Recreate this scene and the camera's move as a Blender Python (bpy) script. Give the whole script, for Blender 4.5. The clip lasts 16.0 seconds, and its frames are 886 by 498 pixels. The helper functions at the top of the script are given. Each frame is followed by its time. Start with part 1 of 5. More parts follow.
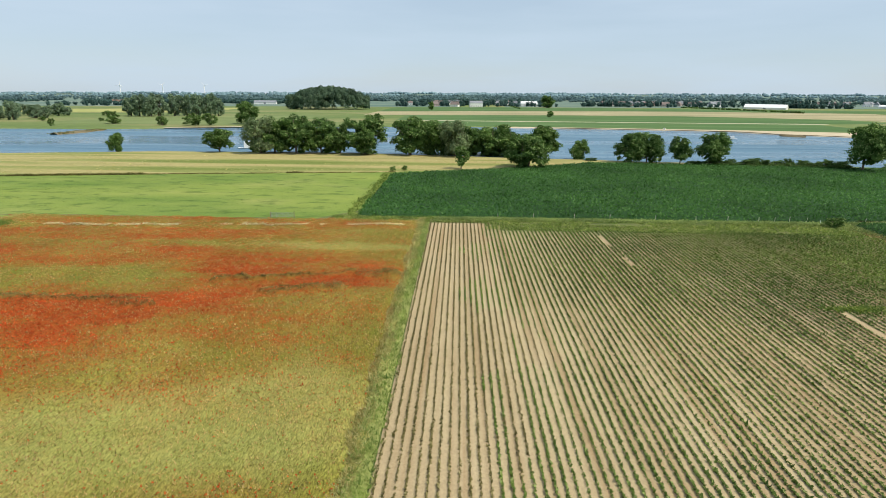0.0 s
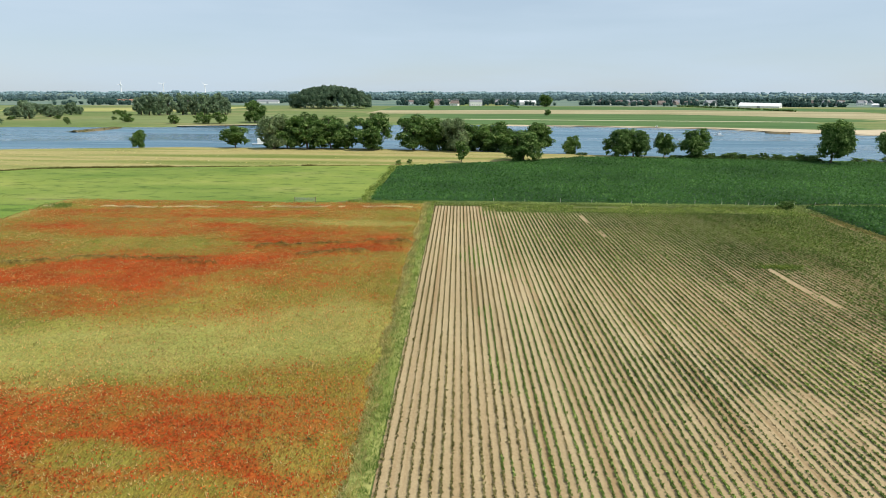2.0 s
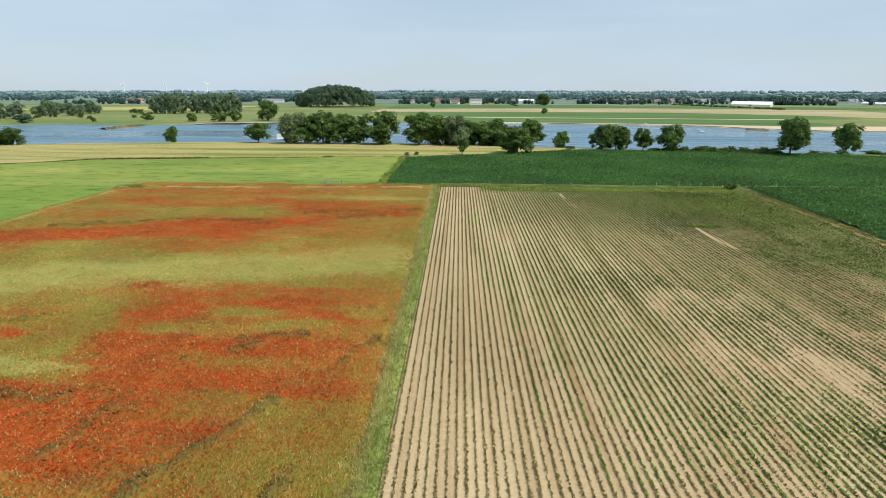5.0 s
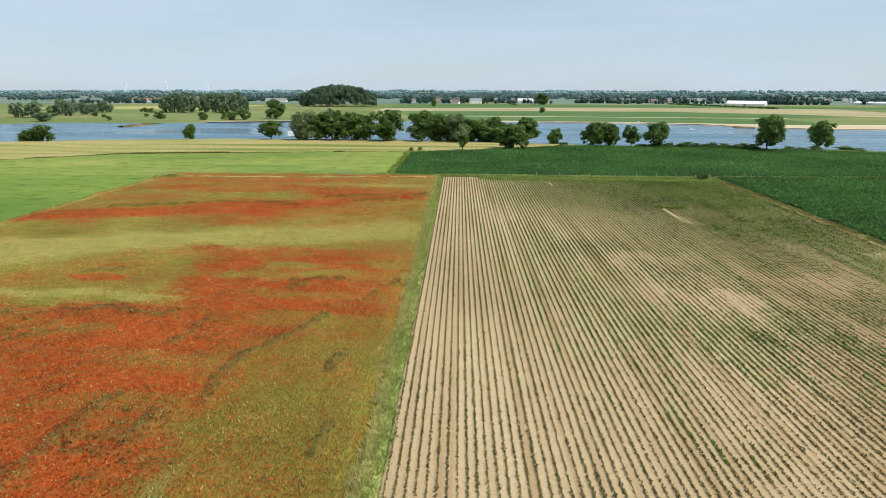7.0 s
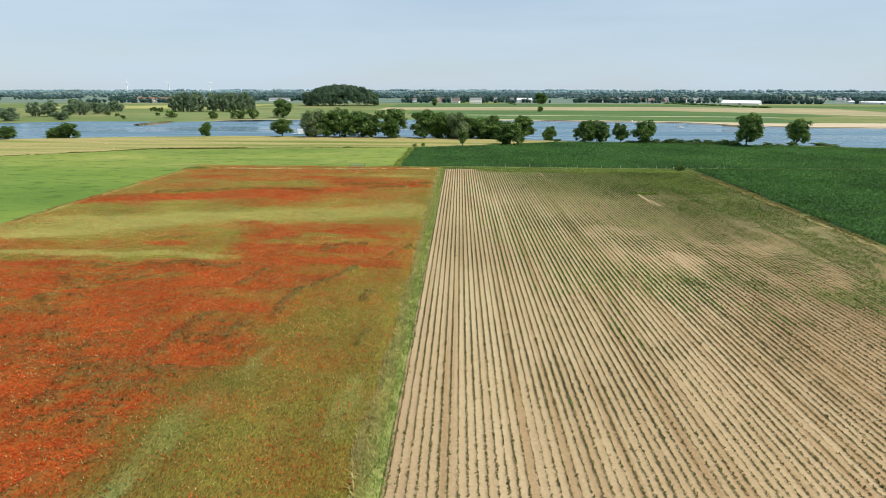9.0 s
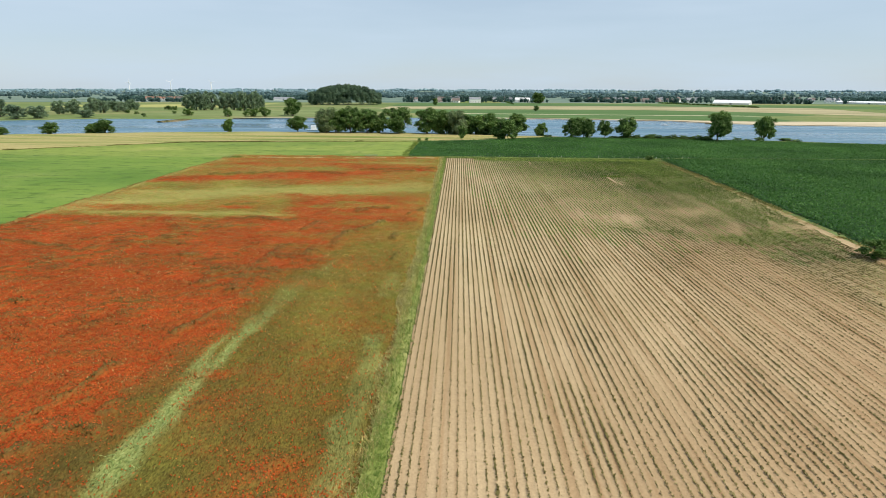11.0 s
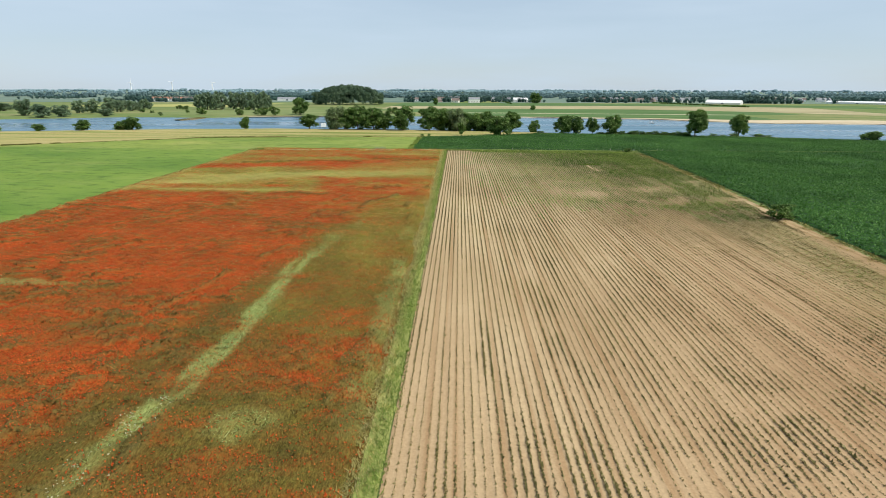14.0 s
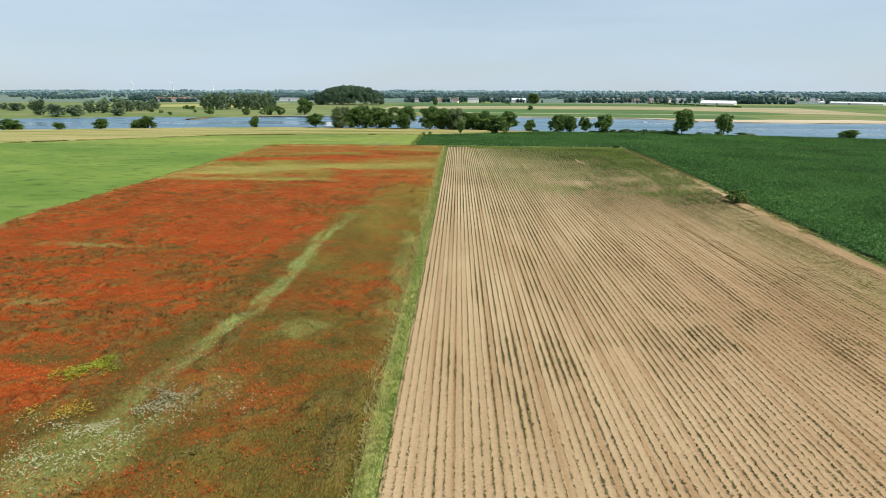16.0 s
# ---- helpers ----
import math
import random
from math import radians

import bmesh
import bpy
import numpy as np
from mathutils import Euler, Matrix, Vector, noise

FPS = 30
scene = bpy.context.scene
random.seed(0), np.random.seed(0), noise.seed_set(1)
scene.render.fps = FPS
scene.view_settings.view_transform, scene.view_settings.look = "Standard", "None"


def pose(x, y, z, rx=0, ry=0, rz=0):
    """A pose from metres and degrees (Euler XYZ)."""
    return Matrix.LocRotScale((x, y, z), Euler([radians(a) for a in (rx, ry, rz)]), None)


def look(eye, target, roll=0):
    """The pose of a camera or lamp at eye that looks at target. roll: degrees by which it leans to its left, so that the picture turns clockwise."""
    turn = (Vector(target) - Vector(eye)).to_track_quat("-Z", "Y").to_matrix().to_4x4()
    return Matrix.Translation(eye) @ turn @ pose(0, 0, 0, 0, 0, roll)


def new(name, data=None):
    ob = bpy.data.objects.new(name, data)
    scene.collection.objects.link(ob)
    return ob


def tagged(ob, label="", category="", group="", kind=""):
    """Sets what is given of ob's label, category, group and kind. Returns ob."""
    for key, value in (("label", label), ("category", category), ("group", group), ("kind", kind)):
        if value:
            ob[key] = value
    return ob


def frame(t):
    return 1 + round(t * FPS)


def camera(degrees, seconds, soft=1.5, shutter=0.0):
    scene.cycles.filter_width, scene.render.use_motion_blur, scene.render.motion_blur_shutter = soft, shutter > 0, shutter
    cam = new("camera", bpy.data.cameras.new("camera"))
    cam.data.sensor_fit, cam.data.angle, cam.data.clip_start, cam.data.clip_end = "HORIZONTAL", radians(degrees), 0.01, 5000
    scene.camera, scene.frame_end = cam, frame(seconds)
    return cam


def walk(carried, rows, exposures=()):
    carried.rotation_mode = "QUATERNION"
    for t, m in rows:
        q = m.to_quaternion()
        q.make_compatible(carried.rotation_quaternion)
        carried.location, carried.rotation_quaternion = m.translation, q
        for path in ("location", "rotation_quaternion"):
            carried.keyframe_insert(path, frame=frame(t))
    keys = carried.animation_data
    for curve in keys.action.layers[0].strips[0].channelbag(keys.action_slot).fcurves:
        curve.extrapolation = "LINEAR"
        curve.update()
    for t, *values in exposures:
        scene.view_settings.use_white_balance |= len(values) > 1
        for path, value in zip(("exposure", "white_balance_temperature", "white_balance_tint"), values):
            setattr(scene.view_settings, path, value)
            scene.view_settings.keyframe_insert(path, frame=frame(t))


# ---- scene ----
cam = camera(77.0, 16.0, soft=0.8, shutter=0.12)
METRES, EYE, TILT, LEAN, TURN = 174.0, 27.3, 0.0, 0.0, 1.5
ROWS = [
    (0.0, 0.0, 0.0, 0.0, 0.15, -15.88, -0.54),
    (0.5, -0.0009, -0.0261, 0.0004, 0.14, -15.91, -0.51),
    (1.0, -0.0019, -0.0518, 0.0006, 0.13, -15.92, -0.51),
    (1.5, -0.0027, -0.0763, 0.0011, 0.12, -15.94, -0.48),
    (2.0, -0.0038, -0.1052, 0.0014, 0.12, -15.97, -0.47),
    (2.5, -0.0051, -0.1369, 0.0019, 0.12, -15.99, -0.46),
    (3.0, -0.006, -0.1631, 0.0024, 0.14, -16.0, -0.44),
    (3.5, -0.007, -0.1916, 0.0035, 0.15, -16.03, -0.43),
    (4.0, -0.0081, -0.2199, 0.0043, 0.15, -16.06, -0.42),
    (6.5, -0.0125, -0.3641, 0.0065, 0.17, -16.11, -0.42),
    (7.0, -0.0134, -0.3933, 0.0067, 0.18, -16.13, -0.42),
    (7.5, -0.0142, -0.4205, 0.0068, 0.19, -16.15, -0.41),
    (8.0, -0.015, -0.4498, 0.0072, 0.2, -16.16, -0.41),
    (8.5, -0.0159, -0.4809, 0.008, 0.2, -16.17, -0.39),
    (9.0, -0.0166, -0.5101, 0.0088, 0.2, -16.18, -0.4),
    (9.2, -0.017, -0.522, 0.0091, 0.2, -16.18, -0.4),
    (11.3, -0.0223, -0.7267, 0.0113, 0.18, -16.22, -0.49),
    (11.5, -0.0226, -0.7385, 0.0114, 0.18, -16.22, -0.49),
    (12.0, -0.0231, -0.7677, 0.011, 0.18, -16.21, -0.48),
    (12.5, -0.0238, -0.7949, 0.0108, 0.18, -16.21, -0.5),
    (13.0, -0.0243, -0.826, 0.0107, 0.16, -16.2, -0.48),
    (13.5, -0.025, -0.8548, 0.0106, 0.16, -16.18, -0.47),
    (14.0, -0.0256, -0.8818, 0.0104, 0.14, -16.18, -0.47),
    (14.5, -0.0263, -0.9109, 0.0104, 0.13, -16.16, -0.48),
    (15.0, -0.027, -0.9437, 0.0105, 0.11, -16.15, -0.48),
    (15.5, -0.0277, -0.9705, 0.0105, 0.09, -16.13, -0.49),
    (16.0, -0.0285, -0.9995, 0.0105, 0.08, -16.12, -0.5),
]
walk(cam, [(t, pose(0, 0, EYE, TILT, LEAN, TURN) @ pose(METRES * x, METRES * y, METRES * z, 90 + pitch, roll, yaw)) for t, x, y, z, yaw, pitch, roll in ROWS])

# ---- light ----
SUN_ELEVATION, SUN_AZIMUTH = radians(56), radians(112)      # azimuth from +y towards +x
world = bpy.data.worlds.new("sky")
scene.world = world
world.use_nodes = True
wn = world.node_tree
sky = wn.nodes.new("ShaderNodeTexSky")
sky.sky_type = "NISHITA"
sky.sun_disc = False
sky.sun_elevation, sky.sun_rotation = SUN_ELEVATION, SUN_AZIMUTH
sky.altitude, sky.air_density, sky.dust_density, sky.ozone_density = 0, 1.0, 0.4, 3.0
haze = wn.nodes.new("ShaderNodeMix")          # summer haze evens out the clear sky
haze.data_type = "RGBA"
haze.inputs[7].default_value = (5.75, 7.08, 8.4, 1)
coord, stretch, wisps, amount = (wn.nodes.new("ShaderNode" + k) for k in ("TexCoord", "Mapping", "TexNoise", "MapRange"))
stretch.inputs["Scale"].default_value = (1.2, 1.2, 9)
wisps.inputs["Scale"].default_value, wisps.inputs["Detail"].default_value = 2.2, 5
amount.inputs["From Min"].default_value, amount.inputs["From Max"].default_value = 0.35, 0.65
amount.inputs["To Min"].default_value, amount.inputs["To Max"].default_value = 0.66, 0.88
wn.links.new(coord.outputs["Generated"], stretch.inputs[0])
wn.links.new(stretch.outputs[0], wisps.inputs[0])
wn.links.new(wisps.outputs[0], amount.inputs[0])
wn.links.new(amount.outputs[0], haze.inputs[0])
wn.links.new(sky.outputs[0], haze.inputs[6])
wn.links.new(haze.outputs[2], wn.nodes["Background"].inputs[0])
wn.nodes["Background"].inputs[1].default_value = 0.10
sun = new("sun", bpy.data.lights.new("sun", "SUN"))
sun.data.energy, sun.data.angle, sun.data.color = 4.2, radians(0.6), (1.0, 0.93, 0.80)
sun.matrix_basis = look((0, 0, 0), (-math.sin(SUN_AZIMUTH) * math.cos(SUN_ELEVATION), -math.cos(SUN_AZIMUTH) * math.cos(SUN_ELEVATION), -math.sin(SUN_ELEVATION)))
scene.view_settings.exposure = 0.0


# ---- materials ----
def ramp_stops(node, stops):
    el = node.color_ramp.elements
    while len(el) > 1:
        el.remove(el[-1])
    el[0].position, el[0].color = stops[0][0], (*stops[0][1], 1)
    for p, c in stops[1:]:
        e = el.new(p)
        e.color = (*c, 1)


class Mat:
    """A small builder for node materials in world metres."""

    def __init__(self, name, roughness=0.9, specular=0.2):
        self.m = bpy.data.materials.new(name)
        self.m.use_nodes = True
        self.t = self.m.node_tree
        self.p = self.t.nodes["Principled BSDF"]
        self.p.inputs["Roughness"].default_value = roughness
        self.p.inputs["Specular IOR Level"].default_value = specular
        self.geo = self.t.nodes.new("ShaderNodeNewGeometry")

    def node(self, kind, **inputs):
        n = self.t.nodes.new("ShaderNode" + kind)
        for k, v in inputs.items():
            n.inputs[k.replace("_", " ")].default_value = v
        return n

    def link(self, a, b):
        self.t.links.new(a, b)
        return self

    def noise(self, scale, stretch=(1, 1, 1), detail=4, rough=0.55, turn=0.0):
        mp = self.node("Mapping")
        mp.inputs["Scale"].default_value = [scale * s for s in stretch]
        mp.inputs["Rotation"].default_value = (0, 0, turn)
        self.link(self.geo.outputs["Position"], mp.inputs["Vector"])
        n = self.node("TexNoise", Scale=1.0, Detail=detail, Roughness=rough)
        self.link(mp.outputs[0], n.inputs["Vector"])
        return n.outputs["Fac"]

    def ramp(self, fac, *stops):
        r = self.node("ValToRGB")
        ramp_stops(r, stops)
        self.link(fac, r.inputs[0])
        return r.outputs[0]

    def mix(self, fac, a, b, mode="MIX"):
        n = self.t.nodes.new("ShaderNodeMix")
        n.data_type, n.blend_type = "RGBA", mode
        for sock, v in ((n.inputs[0], fac), (n.inputs[6], a), (n.inputs[7], b)):
            if isinstance(v, (int, float)):
                sock.default_value = v
            elif isinstance(v, tuple):
                sock.default_value = (*v, 1)
            else:
                self.link(v, sock)
        return n.outputs[2]

    def attribute(self, name):
        a = self.node("Attribute")
        a.attribute_name = name
        return a.outputs["Fac"]

    def base(self, colour):
        if isinstance(colour, tuple):
            self.p.inputs["Base Color"].default_value = (*colour, 1)
        else:
            self.link(colour, self.p.inputs["Base Color"])
        return self

    def bump(self, fac, distance, strength=1.0):
        b = self.node("Bump", Strength=strength, Distance=distance)
        self.link(fac, b.inputs["Height"])
        self.link(b.outputs[0], self.p.inputs["Normal"])
        return self

    def translucent(self, colour, amount):
        tr = self.node("BsdfTranslucent")
        if isinstance(colour, tuple):
            tr.inputs[0].default_value = (*colour, 1)
        else:
            self.link(colour, tr.inputs[0])
        mx = self.node("MixShader")
        mx.inputs[0].default_value = amount
        self.link(self.p.outputs[0], mx.inputs[1]).link(tr.outputs[0], mx.inputs[2])
        self.link(mx.outputs[0], self.t.nodes["Material Output"].inputs[0])
        return self


def leaf_material(name, dark, light, tip, amount=0.25, patch=0.12):
    m = Mat(name, 0.65, 0.12)
    island = m.ramp(m.geo.outputs["Random Per Island"], (0.0, dark), (0.78, light), (1.0, tip))
    broad = m.ramp(m.noise(patch, detail=3), (0.35, (0.7, 0.72, 0.7)), (0.7, (1.25, 1.2, 1.1)))
    colour = m.mix(1.0, island, broad, "MULTIPLY")
    return m.base(colour).translucent(colour, amount).m


def plain(name, colour, roughness=0.8, wear=0.15, scale=0.8, specular=0.3):
    m = Mat(name, roughness, specular)
    lo = tuple(c * (1 - wear) for c in colour)
    hi = tuple(min(1, c * (1 + wear)) for c in colour)
    n = m.noise(scale, detail=6)
    return m.base(m.ramp(n, (0.3, lo), (0.7, hi))).bump(n, 0.02, 0.3).m


def ground_material():
    m = Mat("grassland", 0.95, 0.1)
    big = m.ramp(m.noise(0.006, (1, 2.2, 1), 5), (0.36, (0.12, 0.175, 0.055)), (0.5, (0.155, 0.20, 0.07)), (0.62, (0.24, 0.235, 0.105)), (0.72, (0.11, 0.165, 0.055)))
    fine = m.ramp(m.noise(0.25, (0.5, 1, 1), 5), (0.3, (0.8, 0.8, 0.8)), (0.7, (1.15, 1.15, 1.1)))
    return m.base(m.mix(1.0, big, fine, "MULTIPLY")).m


def meadow_material(name="meadow_grass", tint=(1, 1, 1)):
    m = Mat(name, 0.9, 0.15)
    broad = m.ramp(m.noise(0.03, (1, 2.0, 1), 5), (0.35, (0.16, 0.225, 0.045)), (0.55, (0.195, 0.25, 0.055)), (0.72, (0.25, 0.275, 0.08)))
    sweep = m.ramp(m.noise(0.013, (0.8, 2.0, 1), 3), (0.38, (0.78, 0.86, 0.80)), (0.5, (1, 1, 1)), (0.64, (1.16, 1.1, 1.08)))
    broad = m.mix(1.0, broad, sweep, "MULTIPLY")
    lines = m.ramp(m.noise(0.32, (0.5, 1.0, 1), 6, 0.65), (0.36, (0.55, 0.63, 0.55)), (0.46, (1, 1, 1)), (0.75, (1.12, 1.1, 1.0)))
    n = m.noise(2.2, detail=4)
    fine = m.ramp(n, (0.3, (0.82, 0.84, 0.8)), (0.7, (1.15, 1.13, 1.1)))
    return m.base(m.mix(1.0, m.mix(1.0, m.mix(1.0, broad, lines, "MULTIPLY"), fine, "MULTIPLY"), tint, "MULTIPLY")).bump(n, 0.1, 0.6).m


def dry_grass_material():
    m = Mat("dry_grass", 0.95, 0.1)
    broad = m.ramp(m.noise(0.035, (0.22, 2.6, 1), 5, 0.55), (0.33, (0.16, 0.20, 0.05)), (0.44, (0.26, 0.268, 0.09)), (0.55, (0.385, 0.325, 0.145)), (0.62, (0.33, 0.30, 0.12)), (0.72, (0.18, 0.22, 0.06)))
    n = m.noise(0.9, (0.5, 1.3, 1), 5, 0.6)
    fine = m.ramp(n, (0.3, (0.78, 0.78, 0.74)), (0.7, (1.14, 1.12, 1.1)))
    return m.base(m.mix(1.0, broad, fine, "MULTIPLY")).bump(n, 0.15, 0.6).m


def soil_material():
    m = Mat("sandy_soil", 0.95, 0.1)
    broad = m.ramp(m.noise(0.045, (1, 0.45, 1), 5), (0.34, (0.355, 0.272, 0.157)), (0.52, (0.415, 0.328, 0.196)), (0.7, (0.47, 0.385, 0.24)))
    sep = m.node("SeparateXYZ")
    m.link(m.geo.outputs["Position"], sep.inputs[0])
    along = m.node("MapRange")
    along.inputs["From Min"].default_value, along.inputs["From Max"].default_value = -110, 40
    m.link(sep.outputs[1], along.inputs[0])
    broad = m.mix(1.0, broad, m.ramp(along.outputs[0], (0.0, (1.04, 0.95, 0.93)), (1.0, (0.99, 0.985, 0.97))), "MULTIPLY")
    across = m.node("MapRange")
    across.inputs["From Min"].default_value, across.inputs["From Max"].default_value = 5, 60
    m.link(sep.outputs[0], across.inputs[0])
    broad = m.mix(1.0, broad, m.ramp(across.outputs[0], (0.0, (1, 1, 1)), (1.0, (0.92, 0.87, 0.84))), "MULTIPLY")
    ruddy = m.node("Math")
    ruddy.operation = "MULTIPLY"
    m.link(across.outputs[0], ruddy.inputs[0]).link(m.ramp(along.outputs[0], (0.06, (1, 1, 1)), (0.3, (0.3, 0.3, 0.3)), (0.75, (0, 0, 0))), ruddy.inputs[1])
    broad = m.mix(ruddy.outputs[0], broad, m.mix(1.0, broad, (0.80, 0.73, 0.69), "MULTIPLY"))
    lanes = m.ramp(m.noise(0.9, (1, 0.012, 1), 2), (0.34, (0.84, 0.77, 0.71)), (0.46, (0.97, 0.96, 0.95)), (0.6, (1.04, 1.05, 1.05)))
    n = m.noise(5.0, detail=6, rough=0.65)
    fine = m.ramp(n, (0.3, (0.8, 0.79, 0.78)), (0.7, (1.12, 1.12, 1.12)))
    c = m.mix(1.0, m.mix(1.0, broad, lanes, "MULTIPLY"), fine, "MULTIPLY")
    weed = m.attribute("weeds")
    spots = m.ramp(m.noise(3.0, detail=5, rough=0.7), (0.42, (0, 0, 0)), (0.58, (1, 1, 1)))
    fac = m.node("Math")
    fac.operation = "MULTIPLY"
    m.link(weed, fac.inputs[0]).link(spots, fac.inputs[1])
    return m.base(m.mix(fac.outputs[0], c, (0.135, 0.18, 0.048))).bump(n, 0.05, 0.7).m


def canopy_material():
    m = Mat("cereal_canopy", 0.95, 0.1)
    n = m.noise(3.6, (2.0, 0.65, 1), 6, 0.7)
    broad = m.ramp(m.noise(0.07, (1, 0.5, 1), 5), (0.34, (0.13, 0.145, 0.023)), (0.5, (0.178, 0.19, 0.032)), (0.68, (0.265, 0.265, 0.054)))
    # dark low ends: shade between the stalks is put into the sheet's colour
    green = m.mix(1.0, broad, m.ramp(n, (0.36, (0.34, 0.34, 0.30)), (0.49, (0.88, 0.88, 0.85)), (0.58, (1.2, 1.18, 1.12)), (0.68, (1.5, 1.45, 1.3))), "MULTIPLY")
    rust = m.ramp(m.noise(0.22, (1, 0.7, 1), 6, 0.7), (0.44, (0, 0, 0)), (0.64, (0.5, 0.5, 0.5)))
    green = m.mix(rust, green, m.ramp(n, (0.36, (0.10, 0.064, 0.016)), (0.5, (0.25, 0.138, 0.033)), (0.66, (0.42, 0.235, 0.06))))
    # ripe brown, darkened further for the shaded gaps inside the crop
    green = m.mix(m.attribute("ripe"), green, m.ramp(n, (0.36, (0.028, 0.027, 0.007)), (0.5, (0.072, 0.065, 0.014)), (0.66, (0.14, 0.12, 0.027))))
    red = m.ramp(m.noise(3.4, (1.4, 0.8, 1), 6, 0.75), (0.35, (0.13, 0.065, 0.014)), (0.44, (0.24, 0.068, 0.014)), (0.53, (0.35, 0.076, 0.015)), (0.64, (0.48, 0.10, 0.02)))
    straw = m.ramp(n, (0.36, (0.22, 0.215, 0.058)), (0.5, (0.37, 0.355, 0.11)), (0.66, (0.50, 0.475, 0.17)))
    c = m.mix(m.attribute("pale"), m.mix(m.attribute("poppy"), green, red), straw)
    c = m.mix(m.attribute("fresh"), c, m.ramp(n, (0.36, (0.15, 0.20, 0.055)), (0.5, (0.255, 0.325, 0.10)), (0.66, (0.36, 0.44, 0.17))))
    weeds = m.ramp(n, (0.38, (0.075, 0.062, 0.018)), (0.62, (0.18, 0.135, 0.038)))
    return m.base(m.mix(m.attribute("weed"), c, weeds)).bump(n, 0.1, 0.7).m


def crop_floor_material():
    m = Mat("crop_floor_shade", 0.8, 0.2)
    n = m.noise(2.4, detail=5, rough=0.65)
    # very dark greens: the deep shade between the leaves is painted on the floor
    broad = m.ramp(m.noise(0.03, detail=4), (0.35, (0.018, 0.062, 0.012)), (0.6, (0.026, 0.085, 0.017)), (0.75, (0.035, 0.10, 0.021)))
    return m.base(m.mix(1.0, broad, m.ramp(n, (0.32, (0.5, 0.5, 0.5)), (0.7, (1.3, 1.3, 1.25))), "MULTIPLY")).bump(n, 0.3, 0.8).m


def water_material():
    m = Mat("river_water", 0.22, 0.5)
    m.p.inputs["IOR"].default_value = 1.33
    light_streaks = m.noise(0.03, (0.25, 1.8, 1), 5, 0.6)
    small = m.noise(0.7, (0.5, 1.3, 1), 4, 0.65)
    wind = m.ramp(m.noise(0.012, (0.3, 2.2, 1), 4, 0.6), (0.42, (0.08, 0.08, 0.08)), (0.58, (0.5, 0.5, 0.5)))
    m.link(wind, m.p.inputs["Roughness"])
    # the light streaks of long ripples are painted into the water colour
    return m.base(m.ramp(light_streaks, (0.35, (0.065, 0.145, 0.21)), (0.65, (0.12, 0.215, 0.29)))).bump(small, 0.5, 0.9).m


def field_material(name, lo, hi, stretch=(0.3, 1.6, 1)):
    m = Mat(name, 0.95, 0.1)
    a = m.ramp(m.noise(0.02, stretch, 5, 0.6), (0.35, lo), (0.68, hi))
    b = m.ramp(m.noise(0.3, stretch, 4), (0.3, (0.85, 0.85, 0.85)), (0.7, (1.12, 1.12, 1.12)))
    return m.base(m.mix(1.0, a, b, "MULTIPLY")).m


M_GROUND, M_MEADOW, M_DRY, M_SOIL = ground_material(), meadow_material(), dry_grass_material(), soil_material()
M_VERGEGROUND = field_material("verge_ground", (0.19, 0.225, 0.055), (0.38, 0.37, 0.13), (9, 2.5, 1))
M_WESTMEADOW = meadow_material("lush_meadow_grass", (0.72, 0.87, 0.72))
M_HEADLAND = field_material("headland_grass", (0.095, 0.125, 0.038), (0.21, 0.205, 0.08), (4, 9, 1))
M_CANOPY, M_CROPFLOOR, M_WATER = canopy_material(), crop_floor_material(), water_material()
M_CEREAL = leaf_material("cereal_straw", (0.195, 0.20, 0.038), (0.35, 0.34, 0.071), (0.52, 0.47, 0.145), 0.45, 0.06)
M_EARS = leaf_material("dry_ears", (0.46, 0.31, 0.115), (0.60, 0.43, 0.18), (0.70, 0.54, 0.26), 0.4, 0.06)
M_RIPE = leaf_material("ripe_cereal_straw", (0.082, 0.08, 0.018), (0.16, 0.147, 0.033), (0.30, 0.255, 0.074), 0.4, 0.06)
M_TALLSTRAW = leaf_material("tall_straw", (0.34, 0.31, 0.105), (0.54, 0.475, 0.19), (0.74, 0.66, 0.36), 0.5, 0.25)
M_VERGEGRASS = leaf_material("verge_blades", (0.13, 0.21, 0.04), (0.28, 0.375, 0.09), (0.54, 0.55, 0.22), 0.45, 0.3)
M_RIM = leaf_material("rim_straw", (0.17, 0.13, 0.04), (0.36, 0.28, 0.09), (0.60, 0.48, 0.19), 0.4, 0.25)
M_PALE = leaf_material("pale_grass", (0.18, 0.25, 0.075), (0.32, 0.41, 0.14), (0.52, 0.58, 0.27), 0.45)
M_VERGE = leaf_material("verge_grass", (0.10, 0.165, 0.03), (0.23, 0.32, 0.065), (0.52, 0.52, 0.19), 0.45, 0.3)
M_EDGEWEED = leaf_material("edge_weed_leaf", (0.10, 0.11, 0.03), (0.19, 0.19, 0.055), (0.36, 0.33, 0.13), 0.35, 0.15)
M_WEED = leaf_material("weed_leaf", (0.085, 0.073, 0.021), (0.16, 0.133, 0.037), (0.28, 0.23, 0.075), 0.3)
M_POPPY = leaf_material("poppy_petal", (0.42, 0.06, 0.015), (0.58, 0.105, 0.024), (0.72, 0.20, 0.055), 0.48)
M_STRAW = leaf_material("bleached_straw", (0.60, 0.54, 0.30), (0.74, 0.68, 0.44), (0.85, 0.80, 0.60), 0.4)
M_REED = leaf_material("reed_leaf", (0.13, 0.13, 0.04), (0.22, 0.21, 0.07), (0.34, 0.31, 0.12), 0.4)
M_TUSSOCK = leaf_material("tussock_grass", (0.12, 0.18, 0.04), (0.17, 0.235, 0.055), (0.24, 0.29, 0.085), 0.4)
